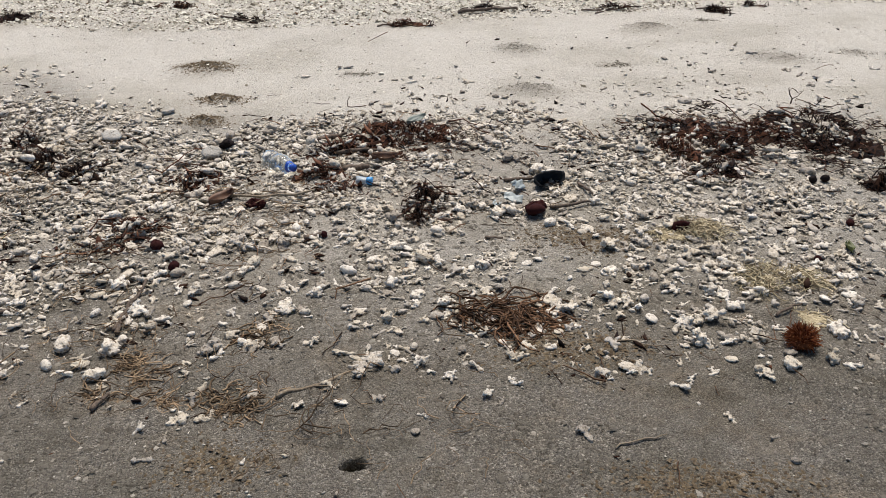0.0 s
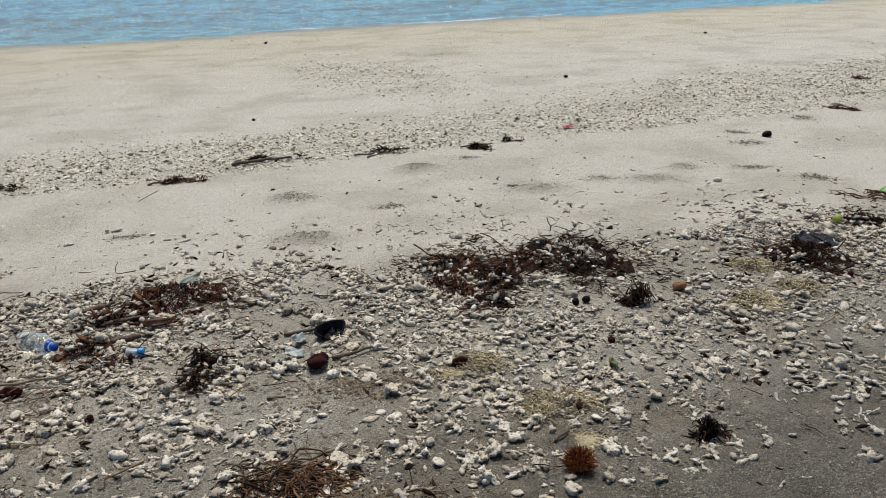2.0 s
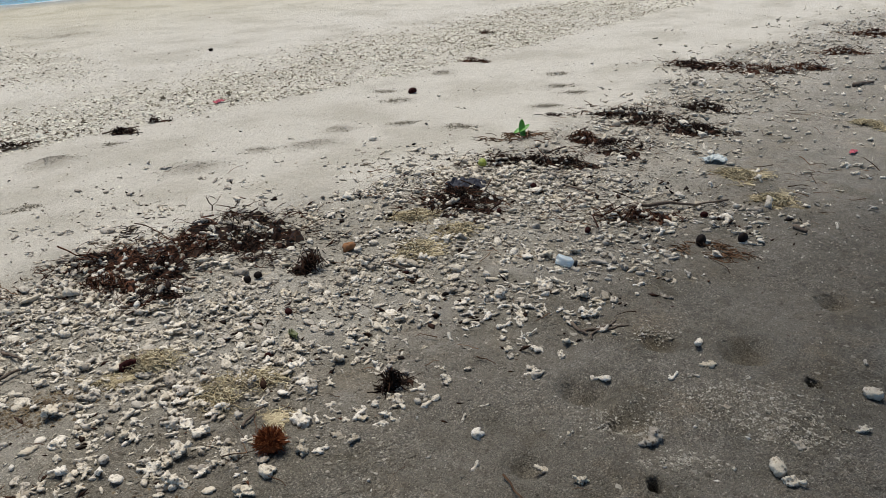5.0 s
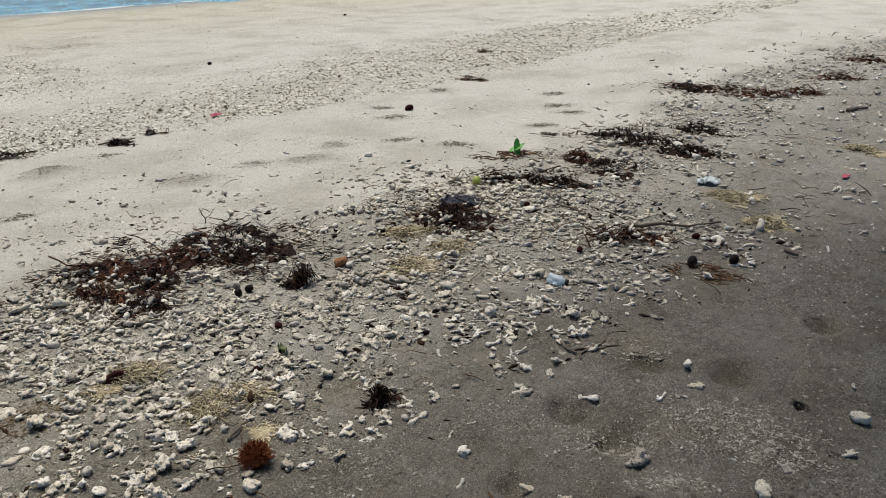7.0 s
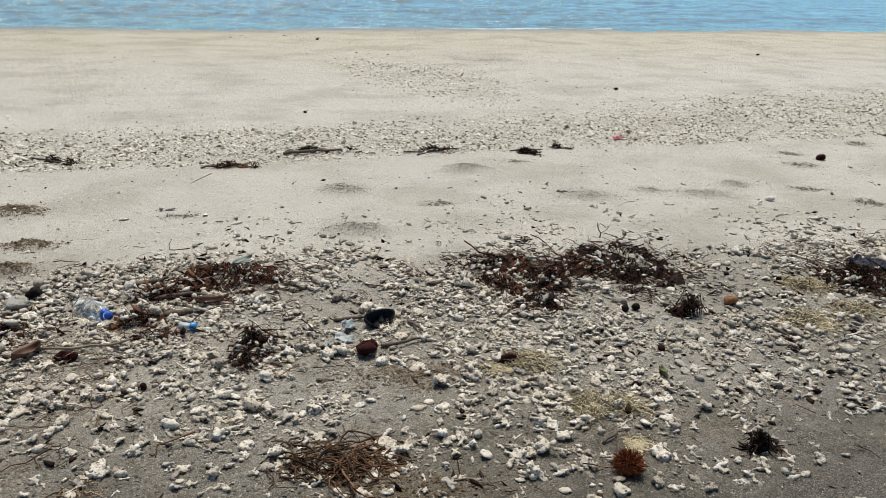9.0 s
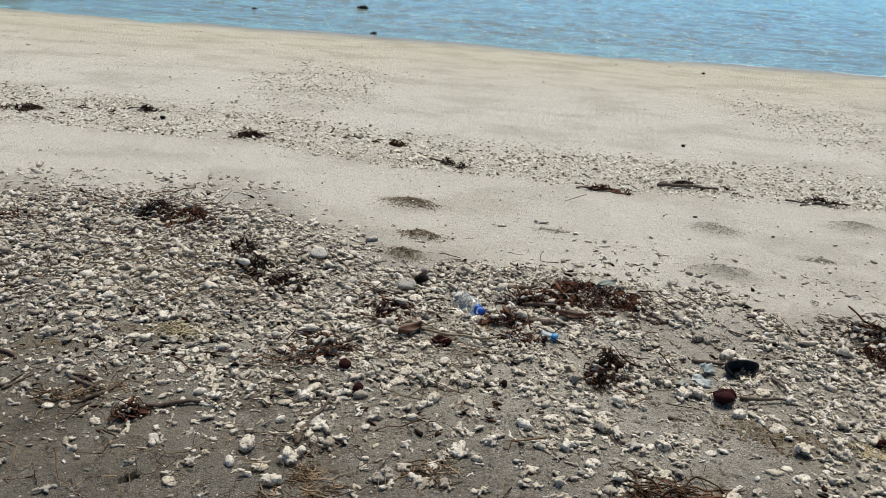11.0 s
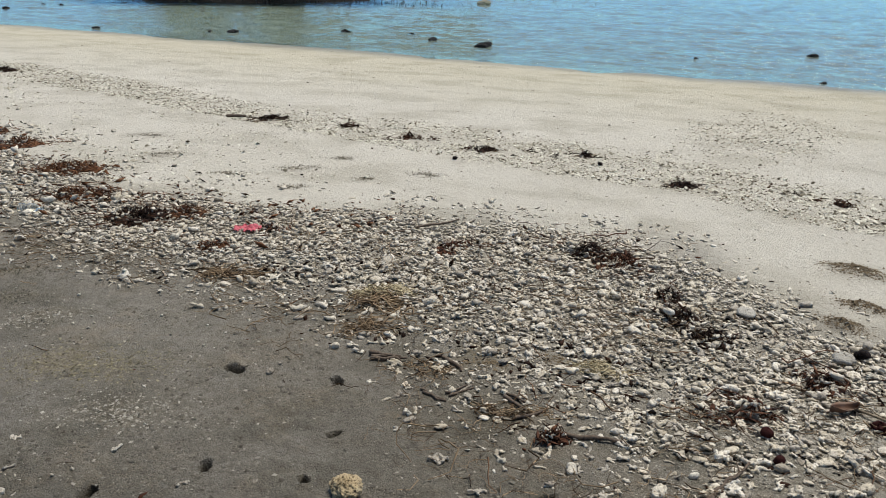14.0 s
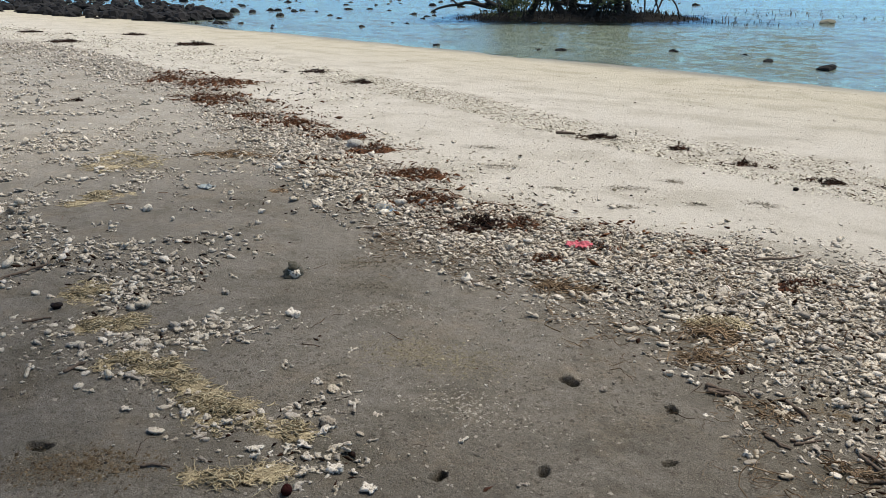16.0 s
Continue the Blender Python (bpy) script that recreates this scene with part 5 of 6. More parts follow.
def build_piles():
    rng = np.random.RandomState(21)
    for c in DARK_WEED:
        n = int(np.clip(2100 * math.sqrt(c[2] * c[3]), 110, 380))
        pile("seaweed_pile", c, BLACK_WEED, rng, n, 0.06 + 0.12 * c[2], 0.0022 + 0.002 * c[2], 0.03 + 0.11 * min(c[2], c[3]), "dark dried seaweed heaped on coral rubble", "seaweed", "seaweed piles on the tide line", wild=0.9)
    for c in BROWN_WEED + LEFT_WEED:
        if c[0] < -4:
            c = (c[0], c[1], 1.2 * c[2], 1.3 * c[3], c[4])
        n = int(np.clip(1500 * math.sqrt(c[2] * c[3]), 70, 320))
        pile("seaweed_pile", c, WARM_WEED if c[0] < -2.5 else RED_WEED, rng, n, 0.05 + 0.10 * c[2], 0.0024 + 0.002 * c[2], 0.026 + 0.16 * min(c[2], c[3]), "red-brown dried seaweed tangled over coral rubble", "seaweed", "seaweed piles on the tide line", wild=0.9)
    caught, lifts = [], []
    for c in DARK_WEED + BROWN_WEED + LEFT_WEED:
        n = int(14 + 560 * c[2] * c[3] ** 0.6)
        q, a = rng.normal(0, 0.55, (n, 2)) * np.array([c[2], c[3]]), radians(c[4])
        caught.append(np.stack([c[0] + q[:, 0] * math.cos(a) - q[:, 1] * math.sin(a), c[1] + q[:, 0] * math.sin(a) + q[:, 1] * math.cos(a)], -1))
        lifts.append(rng.uniform(0.2, 0.8, n) * (0.03 + 0.16 * min(c[2], c[3])))
    caught = np.vstack(caught)
    scatter("coral_rubble", SIMPLE, caught, rng.lognormal(math.log(0.026), 0.4, len(caught)), 0.3, 0.0, CORAL, rng, "coral bits caught up in seaweed", "coral rubble", True, np.concatenate(lifts))
    for c in TWIG_PILE:
        n = int(np.clip(1700 * math.sqrt(c[2] * c[3]), 90, 300))
        pile("twig_tangle", c, OLIVE_STRAW if c[0] < -1.1 or c[2] < 0.12 else DRY_TWIG, rng, int(0.65 * n) if c[2] > 0.12 else n // 2, 0.07 + (0.34 if c[2] < 0.15 else 0.6) * c[2], 0.0028 if c[2] < 0.15 else 0.0036, 0.022 if c[2] > 0.12 else 0.016, "tangle of dry brown twigs and rootlets on sand", "twigs", bed=False, wild=0.8)
    for c in STRAW:
        c = (c[0], c[1], 0.82 * c[2], 0.82 * c[3], c[4])
        n = int(np.clip(3000 * math.sqrt(c[2] * c[3]), 140, 420))
        pile("straw_tuft", c, STRAW_FIBRE, rng, int(1.35 * n), 0.08 + 0.22 * c[2], 0.0025 + 0.0008 * (abs(c[0]) > 2), 0.018 + 0.09 * c[3], "pale yellow matted straw-like sea plant", "dry plant", "straw tufts", bed=False, wild=1.25)
    for u, v, w, d, turn in STRIP_WEED + FAR_STRIP_WEED:
        for k in range(3):
            along = rng.normal(0, 1.1) * w if k else 0.0
            c = (u + along * math.cos(radians(turn)), v + along * math.sin(radians(turn)) + rng.normal(0, 0.3) * d, w * (0.5, 0.25, 0.18)[k] * rng.uniform(0.7, 1.2), d * (0.42, 0.25, 0.2)[k], turn + rng.normal(0, 15))
            n = int(np.clip(500 * math.sqrt(c[2] * c[3]), 16, 70))
            pile("weed_wisp", c, BLACK_WEED if rng.rand() < 0.6 else RED_WEED, rng, n, 0.06 + 0.2 * c[2], 0.003 + 0.006 * c[2], 0.024 + 0.16 * c[3], "ragged wisp of dark dried seaweed on pebbles", "seaweed", "seaweed wisps on the pebble strip", bed=k == 0)


build_piles()


def build_stick(a, b, radius, rng, pale=False):
    """A bent, tapered stick lying between two places."""
    n = 9
    d = np.array([b[0] - a[0], b[1] - a[1]])
    length = float(np.hypot(*d))
    s = np.linspace(0, 1, n)
    sway = np.cumsum(rng.normal(0, 0.035, n)) * length
    sway -= np.linspace(sway[0], sway[-1], n)
    lift = radius * 0.8 + np.abs(np.cumsum(rng.normal(0, 0.010, n))) * length
    p = np.stack([s * length, sway, lift], -1)
    r = radius * (1.0 - 0.45 * s) * (1 + rng.normal(0, 0.10, n))
    pieces = [tube(p, r, 7)]
    if length > 0.2 and rng.rand() < 0.6:
        k = rng.randint(3, 7)
        q = p[k] + np.linspace(0, 1, 4)[:, None] * np.array([0.10, rng.choice([-1, 1]) * 0.09, 0.03]) * length * 1.3
        pieces.append(tube(q, np.linspace(r[k] * 0.7, r[k] * 0.3, 4), 5))
    v, f = join(pieces)
    me = fast_mesh("stick", v, f)
    me.materials.append(PALE_WOOD if pale else BARK)
    ob = new("stick", me)
    ob.matrix_world = spot(a[0], a[1], 0, math.degrees(math.atan2(d[1], d[0])))
    return tagged(ob, "pale bleached driftwood stick on sand" if pale else "dark brown driftwood stick among coral rubble", "stick", "driftwood sticks")


stick_rng = np.random.RandomState(31)
for k, (x0, y0, x1, y1, r) in enumerate(STICKS + MORE_STICKS):
    build_stick((x0, y0), (x1, y1), r, stick_rng, k in (3, 12, 15, 16, 17))


# ---- rocks in the sea ----
def build_rocks():
    rng = np.random.RandomState(41)
    meshes = []
    for k in range(7):
        v, f = ball(rng, 14, 9, (0.5, rng.uniform(0.3, 0.45), rng.uniform(0.20, 0.32)), 0.24, 4)
        v = v + rng.normal(size=v.shape) * 0.012
        me = fast_mesh("sea_rock", v, f, np.zeros(len(v)), smooth=False)
        me.materials.append(BASALT)
        meshes.append(me)
    places = [(-1.4, 20.3, 0.32), (-3.5, 18.1, 0.2), (-0.9, 15.7, 0.22), (-8.3, 18.3, 0.36), (-8.2, 17.9, 0.5), (-9.8, 18.4, 0.42), (-10.9, 19.4, 0.26), (-12.6, 18.9, 0.4), (-14.9, 17.2, 0.45), (-15.4, 16.9, 0.22),
              (-18.3, 15.9, 0.32), (-31.8, 26.5, 0.5), (-29.8, 25.6, 0.38), (-28.2, 45.1, 0.8), (-31.4, 21.9, 0.42), (-33.7, 23.0, 0.4), (-27.9, 16.4, 0.3), (-31.3, 16.3, 0.55), (-32.3, 15.7, 0.36)]
    for _ in range(120):
        x = -26 - 34 * rng.rand() ** 0.8
        places.append((x, 16.2 + 24 * rng.rand() ** 1.3, rng.uniform(0.2, 0.7)))
    for x, y, w in places:
        w *= 0.72
        ob = new("sea_rock", meshes[rng.randint(len(meshes))])
        ob.matrix_world = pose(x, y, WATER_Z - 0.03 * w, 0, 0, rng.uniform(0, 360)) @ Matrix.Scale(w, 4)
        tagged(ob, "dark wet rock standing out of the shallow sea", "rock", "rocks in the sea")
    pale_rock = new("sea_rock", meshes[2].copy())
    pale_rock.data.materials.clear()
    pale_rock.data.materials.append(DULL_STONE)
    pale_rock.matrix_world = pose(-15.2, 33.3, WATER_Z + 0.02, 0, 0, 30) @ Matrix.Scale(0.6, 4)
    tagged(pale_rock, "pale grey rock standing out of the shallow sea", "rock", "rocks in the sea")
    spots, sizes = [], []
    for _ in range(620):
        x = -34 - 34 * rng.rand()
        y = rng.normal(line(x, (-70, 12), (-47, 15.2), (-38, 15.6), (-34, 16.5)), line(x, (-70, 7), (-45, 3.6), (-36, 1.5), (-34, 0.6)))
        if y > line(x, (-70, 4), (-47, 12.6), (-38, 13.9), (-33, 15.2)):
            spots.append((x, y)), sizes.append(rng.uniform(0.25, 0.9))
    pieces, tone = [], []
    for (x, y), w in zip(spots, sizes):
        v, f = ball(rng, 8, 5, (0.5 * w, 0.42 * w, 0.32 * w), 0.18, 3)
        floor = max(-y * math.sin(radians(SLOPE)) - 0.05, WATER_Z - 0.05)
        pieces.append((v + np.array([x, y, floor + 0.12 * w]), f))
        tone.append(np.full(len(v), rng.rand()))
    v, f = join(pieces)
    me = fast_mesh("rocky_shore", v, f, np.concatenate(tone), smooth=False)
    me.materials.append(BASALT)
    tagged(new("rocky_shore", me), "heap of black basalt boulders along the water", "rocks", kind="stuff")


build_rocks()


# ---- trees ----
LEAF = leaf_material("mangrove_leaf", (0.020, 0.032, 0.010), (0.105, 0.120, 0.035))

OLIVE_LEAF = leaf_material("olive_mangrove_leaf", (0.045, 0.050, 0.012), (0.22, 0.21, 0.055))


def limb(rng, start, way, length, radius, count=8, droop=0.0):
    p, d = [np.array(start, float)], np.array(way, float)
    for _ in range(count - 1):
        d = d + rng.normal(0, 0.16, 3) + np.array([0, 0, -droop])
        d /= np.linalg.norm(d)
        p.append(p[-1] + d * length / count)
    return np.array(p), np.linspace(radius, radius * 0.35, count)


def leaf_clumps(rng, centres, radius, per, size):
    """Many small bent leaves in clumps round the given centres."""
    n = len(centres) * per
    c = np.repeat(np.asarray(centres), per, axis=0) + rng.normal(size=(n, 3)) * radius * np.array([0.55, 0.55, 0.40])
    a = rng.normal(size=(n, 3))
    a /= np.linalg.norm(a, axis=1)[:, None]
    b = np.cross(a, rng.normal(size=(n, 3)))
    b /= np.linalg.norm(b, axis=1)[:, None]
    s = (size * rng.uniform(0.6, 1.3, n))[:, None]
    v = np.stack([c - a * s, c + b * s * 0.42 + a * s * 0.1, c + a * s, c - b * s * 0.42 + a * s * 0.1], 1).reshape(-1, 3)
    f = np.arange(n * 4).reshape(-1, 4)
    return v, f, np.repeat(rng.rand(n), 4)


def part_mesh(name, v, f, material_, parent, tone=None, smooth=True):
    me = fast_mesh(name, v, f, tone, smooth)
    me.materials.append(material_)
    ob = new(name, me)
    ob.parent = parent
    return ob


def build_mangrove():
    rng = np.random.RandomState(51)
    tree = new("mangrove_tree")
    tree.matrix_world = pose(-24.3, 29.2, WATER_Z, 0, 0, 40)

    def bank(x, y):
        return 0.34 * np.maximum(0, 1 - (x / 5.0) ** 2 - ((y - 0.2) / 2.5) ** 2 + 0.9 * (fbm(x, y, 0.9, 3, 91) - 0.5)) ** 0.6 - 0.06 + 0.10 * (fbm(x, y, 4.5, 3, 93) - 0.5)

    gx, gy = np.meshgrid(np.linspace(-5.8, 5.8, 120), np.linspace(-3.2, 3.4, 60))
    i = np.arange(gx.size).reshape(gx.shape)
    quads = np.stack([i[:-1, :-1], i[:-1, 1:], i[1:, 1:], i[1:, :-1]], -1).reshape(-1, 4)
    part_mesh("root_bank", np.stack([gx, gy, bank(gx, gy)], -1).reshape(-1, 3), quads, MUD, tree, rng.rand(gx.size))
    centres = []
    for k in range(8):
        x = rng.uniform(-2.6, 3.4)
        p, r = limb(rng, (x, rng.uniform(-1.0, 1.0), -0.1), (rng.normal(0, 0.5), rng.normal(0, 0.3), 1), 4.2, 0.17)
        part_mesh("trunk", *tube(p, r, 8), TREE_BARK, tree)
        centres += [p[-1], p[-2], p[-3]]
    for k in range(26):
        a = rng.uniform(0, 2 * math.pi)
        p, r = limb(rng, (rng.uniform(-3.0, 3.4), rng.uniform(-1, 1), rng.uniform(0.4, 1.8)), (math.cos(a) * 1.4, math.sin(a), rng.uniform(0.0, 0.7)), rng.uniform(1.6, 3.2), 0.085, 9)
        p[:, 2] = np.maximum(p[:, 2], 0.35)
        part_mesh("limb", *tube(p, r, 6), TREE_BARK, tree)
        centres += [p[-1], p[-3]]
    for x, z, reach, lean in ((-2.6, 0.45, 4.0, 0.16), (-2.9, 0.40, 3.0, 0.34), (-3.2, 0.55, 3.4, 0.05), (-2.4, 0.7, 3.6, 0.42)):
        p, r = limb(rng, (x, rng.uniform(-0.6, 0.3), z), (-1.2, rng.normal(0, 0.15), lean), reach, 0.11, 11)
        p[:, 2] = np.clip(p[:, 2] + rng.normal(0, 0.06, len(p)), 0.22, 1.5)
        part_mesh("limb", *tube(p, r, 7), TREE_BARK, tree)
        q, r = limb(rng, p[6], (-0.9, 0.1, 0.7), 1.1, 0.045, 6)
        part_mesh("limb", *tube(q, r, 5), TREE_BARK, tree)
    for k in range(34):
        x, y = rng.uniform(-3.6, 4.0), rng.uniform(-1.6, 1.6)
        dx, dy, h = rng.normal(0, 0.7), rng.normal(-0.3, 0.5), rng.uniform(0.5, 1.3)
        s = np.linspace(0, 1, 7)[:, None]
        p = np.array([x, y, 0.0]) + s * np.array([dx, dy, 0]) + (1 - s ** 2.2) * np.array([0, 0, h])
        p[-1, 2] = -0.15
        part_mesh("prop_root", *tube(p + rng.normal(0, 0.02, p.shape), np.linspace(0.05, 0.03, 7), 5), TREE_BARK, tree)
    for k in range(330):
        a, q = rng.uniform(0, 2 * math.pi), math.sqrt(rng.rand())
        centres.append(np.array([2.4 + math.cos(a) * q * 8.6, math.sin(a) * q * 3.4, 1.5 + rng.uniform(0, 4.4) * (1 - 0.5 * q * q)]))
    part_mesh("crown", *leaf_clumps(rng, centres, 0.6, 60, 0.10)[:2], LEAF, tree, rng.rand(len(centres) * 240), smooth=False)
    low = [np.array([-2.5 + rng.normal(0, 0.35), -2.3 + rng.normal(0, 0.2), rng.uniform(0.15, 1.9)]) for _ in range(22)]
    a, f, t = leaf_clumps(rng, low, 0.38, 70, 0.07)
    part_mesh("hanging_crown", a, f, OLIVE_LEAF, tree, t, smooth=False)
    pieces = []
    for _ in range(900):
        a, q = rng.uniform(0, 2 * math.pi), rng.rand() ** 0.4
        x, y = math.cos(a) * q * 5.3 + rng.normal(0, 0.2), math.sin(a) * q * 2.5
        h = float(bank(np.array(x), np.array(y))) + rng.uniform(0.02, 0.22)
        pieces.append(tube([(x, y, -0.25), (x + rng.normal(0, 0.03), y, h * 0.5), (x + rng.normal(0, 0.07), y, h)], [0.03, 0.022, 0.008], 4, False))
    part_mesh("root_thicket", *join(pieces), TREE_BARK, tree)
    tagged(tree, "spreading mangrove tree on a black root bank in shallow water", "tree")
    pieces = []
    for x, y, count, w, d in ((-20.4, 31.8, 60, 1.3, 1.0), (-18.2, 31.0, 46, 1.4, 0.7), (-21.4, 36.5, 40, 2.0, 1.5), (-20.5, 41.0, 40, 2.2, 1.6), (-18.0, 39.0, 22, 2.2, 1.5), (-15.8, 36.7, 16, 1.8, 1.0), (-16.6, 31.2, 10, 1.0, 0.8), (-29.5, 29.0, 20, 1.2, 0.8)):
        for _ in range(count):
            px, py = rng.normal(x, w), rng.normal(y, d)
            h = 0.03 + 0.13 * rng.rand() ** 2
            pieces.append(tube([(px, py, WATER_Z - 0.2), (px + rng.normal(0, 0.02), py, WATER_Z + h * 0.6), (px + rng.normal(0, 0.05), py, WATER_Z + h)], [0.016, 0.012, 0.005], 4, False))
    v, f = join(pieces)
    me = fast_mesh("breathing_roots", v, f)
    me.materials.append(TREE_BARK)
    tagged(new("breathing_roots", me), "thin dark mangrove breathing roots standing in water", "roots", kind="stuff")


build_mangrove()


def build_shade_tree(u, v, rng, reach):
    """A broad unseen tree added behind the camera; its crown shades the inner sand."""
    tree = new("shade_tree")
    tree.matrix_world = spot(u, v)
    p, r = limb(rng, (0, 0, -0.2), (rng.normal(0, 0.1), 0.5, 1), 4.4, 0.30, 8)
    a, f = tube(p, r, 10)
    part_mesh("trunk", a, f, TREE_BARK, tree)
    centres = []
    for k in range(11):
        way = rng.uniform(0, 2 * math.pi)
        q, r = limb(rng, p[rng.randint(4, 8)], (math.cos(way), math.sin(way) + 0.9, 0.30), reach * rng.uniform(0.7, 1.0), 0.12, 9)
        q[:, 2] = np.maximum(q[:, 2], 3.6)
        a, f = tube(q, r, 7)
        part_mesh("limb", a, f, TREE_BARK, tree)
        centres += [q[-1], q[-2], q[-4], q[-6]]
    for k in range(120):
        way, s = rng.uniform(0, 2 * math.pi), math.sqrt(rng.rand())
        centres.append(np.array([math.cos(way) * s * reach, math.sin(way) * s * reach * 0.95 + 2.6, 4.4 + rng.uniform(0, 2.6) * (1.1 - s)]))
    a, f, t = leaf_clumps(rng, centres, 0.9, 27, 0.12)
    part_mesh("crown", a, f, LEAF, tree, t, smooth=False)
    return tagged(tree, "unseen broad leafy tree added to shade the inner sand", "tree", "shade trees")


shade_rng = np.random.RandomState(61)
# added out of view, each set where the sand should darken
for u, v, reach in ((-3.3, -2.3, 4.2), (-0.2, -4.6, 4.4), (3.9, -2.2, 2.8)):
    build_shade_tree(u, v, shade_rng, reach)


# ---- single things on the sand ----
def part(name, v, f, material_, parent, label="", smooth=True):
    ob = part_mesh(name, v, f, material_, parent, np.zeros(len(v)), smooth)
    if label:
        ob["label"] = label
    return ob


def thing(name, m, label, category, group=""):
    ob = new(name)
    ob.matrix_world = m
    return tagged(ob, label, category, group)


def solid(name, v, f, material_, m, label, category, group="", smooth=True):
    me = fast_mesh(name, v, f, np.zeros(len(v)), smooth)
    me.materials.append(material_)
    ob = new(name, me)
    ob.matrix_world = m
    return tagged(ob, label, category, group)


def turned(profile, sides=28, dent=0.0, rng=None, close=True):
    """A lathe shape along x from pairs (x, radius), dented a little."""
    v, f = [], []
    for x, r in profile:
        for j in range(sides):
            a = 2 * math.pi * j / sides
            k = 1.0
            if rng is not None:
                k += dent * math.sin(3 * a + x * 40) + dent * 0.7 * math.sin(2 * a - x * 65 + 1)
            v.append((x, r * k * math.cos(a), r * k * math.sin(a)))
    n = len(profile)
    for i in range(n - 1):
        for j in range(sides):
            a, b = i * sides + j, i * sides + (j + 1) % sides
            f += [(a, b, b + sides), (a, b + sides, a + sides)]
    return np.array(v), np.array(f)


def sheet(rng, w, d, curl, nx=10, ny=8, crumple=0.0, pointed=False, thick=0.002):
    """A curled, crumpled sheet with some thickness; pointed makes it a leaf."""
    top = []
    for i in range(nx + 1):
        for j in range(ny + 1):
            s, t = i / nx - 0.5, j / ny - 0.5
            k = max(0.04, 1 - (2 * s) ** 2) ** 0.7 if pointed else 1.0
            z = curl * (4 * t * t + 1.5 * s * s) * d + crumple * (math.sin(9 * s + 5 * t + 1) + math.sin(14 * t - 6 * s) + rng.normal(0, 0.3))
            top.append((s * w, t * d * k, z))
    top = np.array(top)
    low = top - np.array([0, 0, thick])
    v, f, m = np.vstack([top, low]), [], len(top)
    g = lambda i, j: i * (ny + 1) + j
    for i in range(nx):
        for j in range(ny):
            a, b, c, e = g(i, j), g(i + 1, j), g(i + 1, j + 1), g(i, j + 1)
            f += [(a, b, c), (a, c, e), (m + a, m + c, m + b), (m + a, m + e, m + c)]
    rim = [g(i, 0) for i in range(nx + 1)] + [g(nx, j) for j in range(1, ny + 1)] + [g(i, ny) for i in range(nx - 1, -1, -1)] + [g(0, j) for j in range(ny - 1, 0, -1)]
    for a, b in zip(rim, rim[1:] + rim[:1]):
        f += [(a, m + a, m + b), (a, m + b, b)]
    return v, np.array(f)


CLEAR = clear_material("clear_plastic", (0.86, 0.90, 0.90), 0.10, 0.93)
MILKY = clear_material("milky_plastic", (0.72, 0.80, 0.84), 0.3, 0.55)
BLUE = plain_material("blue_plastic", (0.010, 0.075, 0.42), 0.35, 0.2)
SKY_BLUE = plain_material("light_blue_plastic", (0.05, 0.30, 0.62), 0.4, 0.3)
BLACK = plain_material("black_rubber", (0.010, 0.010, 0.011), 0.85, 0.0)
GREY_PLASTIC = plain_material("grey_plastic", (0.30, 0.34, 0.34), 0.45, 0.4)
WHITE_PLASTIC = plain_material("worn_white_plastic", (0.46, 0.50, 0.49), 0.45, 0.5)
HUSK = fibre_material("coconut_husk", (0.010, 0.003, 0.003), (0.058, 0.013, 0.011), 0.85)
NUT = fibre_material("dark_seed_pod", (0.006, 0.004, 0.004), (0.022, 0.013, 0.010), 0.7)
BROWN_LEAF = plain_material("dry_brown_leaf", (0.13, 0.060, 0.028), 0.6, 0.5)
GREY_LEAF = plain_material("dull_grey_green_leaf", (0.20, 0.23, 0.20), 0.6, 0.4)
GREEN_LEAF = plain_material("fresh_green_leaf", (0.085, 0.29, 0.025), 0.4, 0.15)
OLIVE = plain_material("olive_green_leaf", (0.09, 0.105, 0.022), 0.55, 0.4)
LIME = plain_material("yellow_green_fruit", (0.30, 0.34, 0.05), 0.45, 0.3)
SPONGE = plain_material("orange_brown_sponge", (0.24, 0.10, 0.03), 0.9, 0.6, 80)
MOSS = plain_material("mossy_dead_coral", (0.085, 0.076, 0.05), 0.9, 0.6, 60)
RED_CLOTH = plain_material("faded_red_cloth", (0.50, 0.10, 0.13), 0.85, 0.3, 60)
NAVY_CLOTH = plain_material("dark_blue_cloth", (0.012, 0.014, 0.028), 0.85, 0.4, 60)


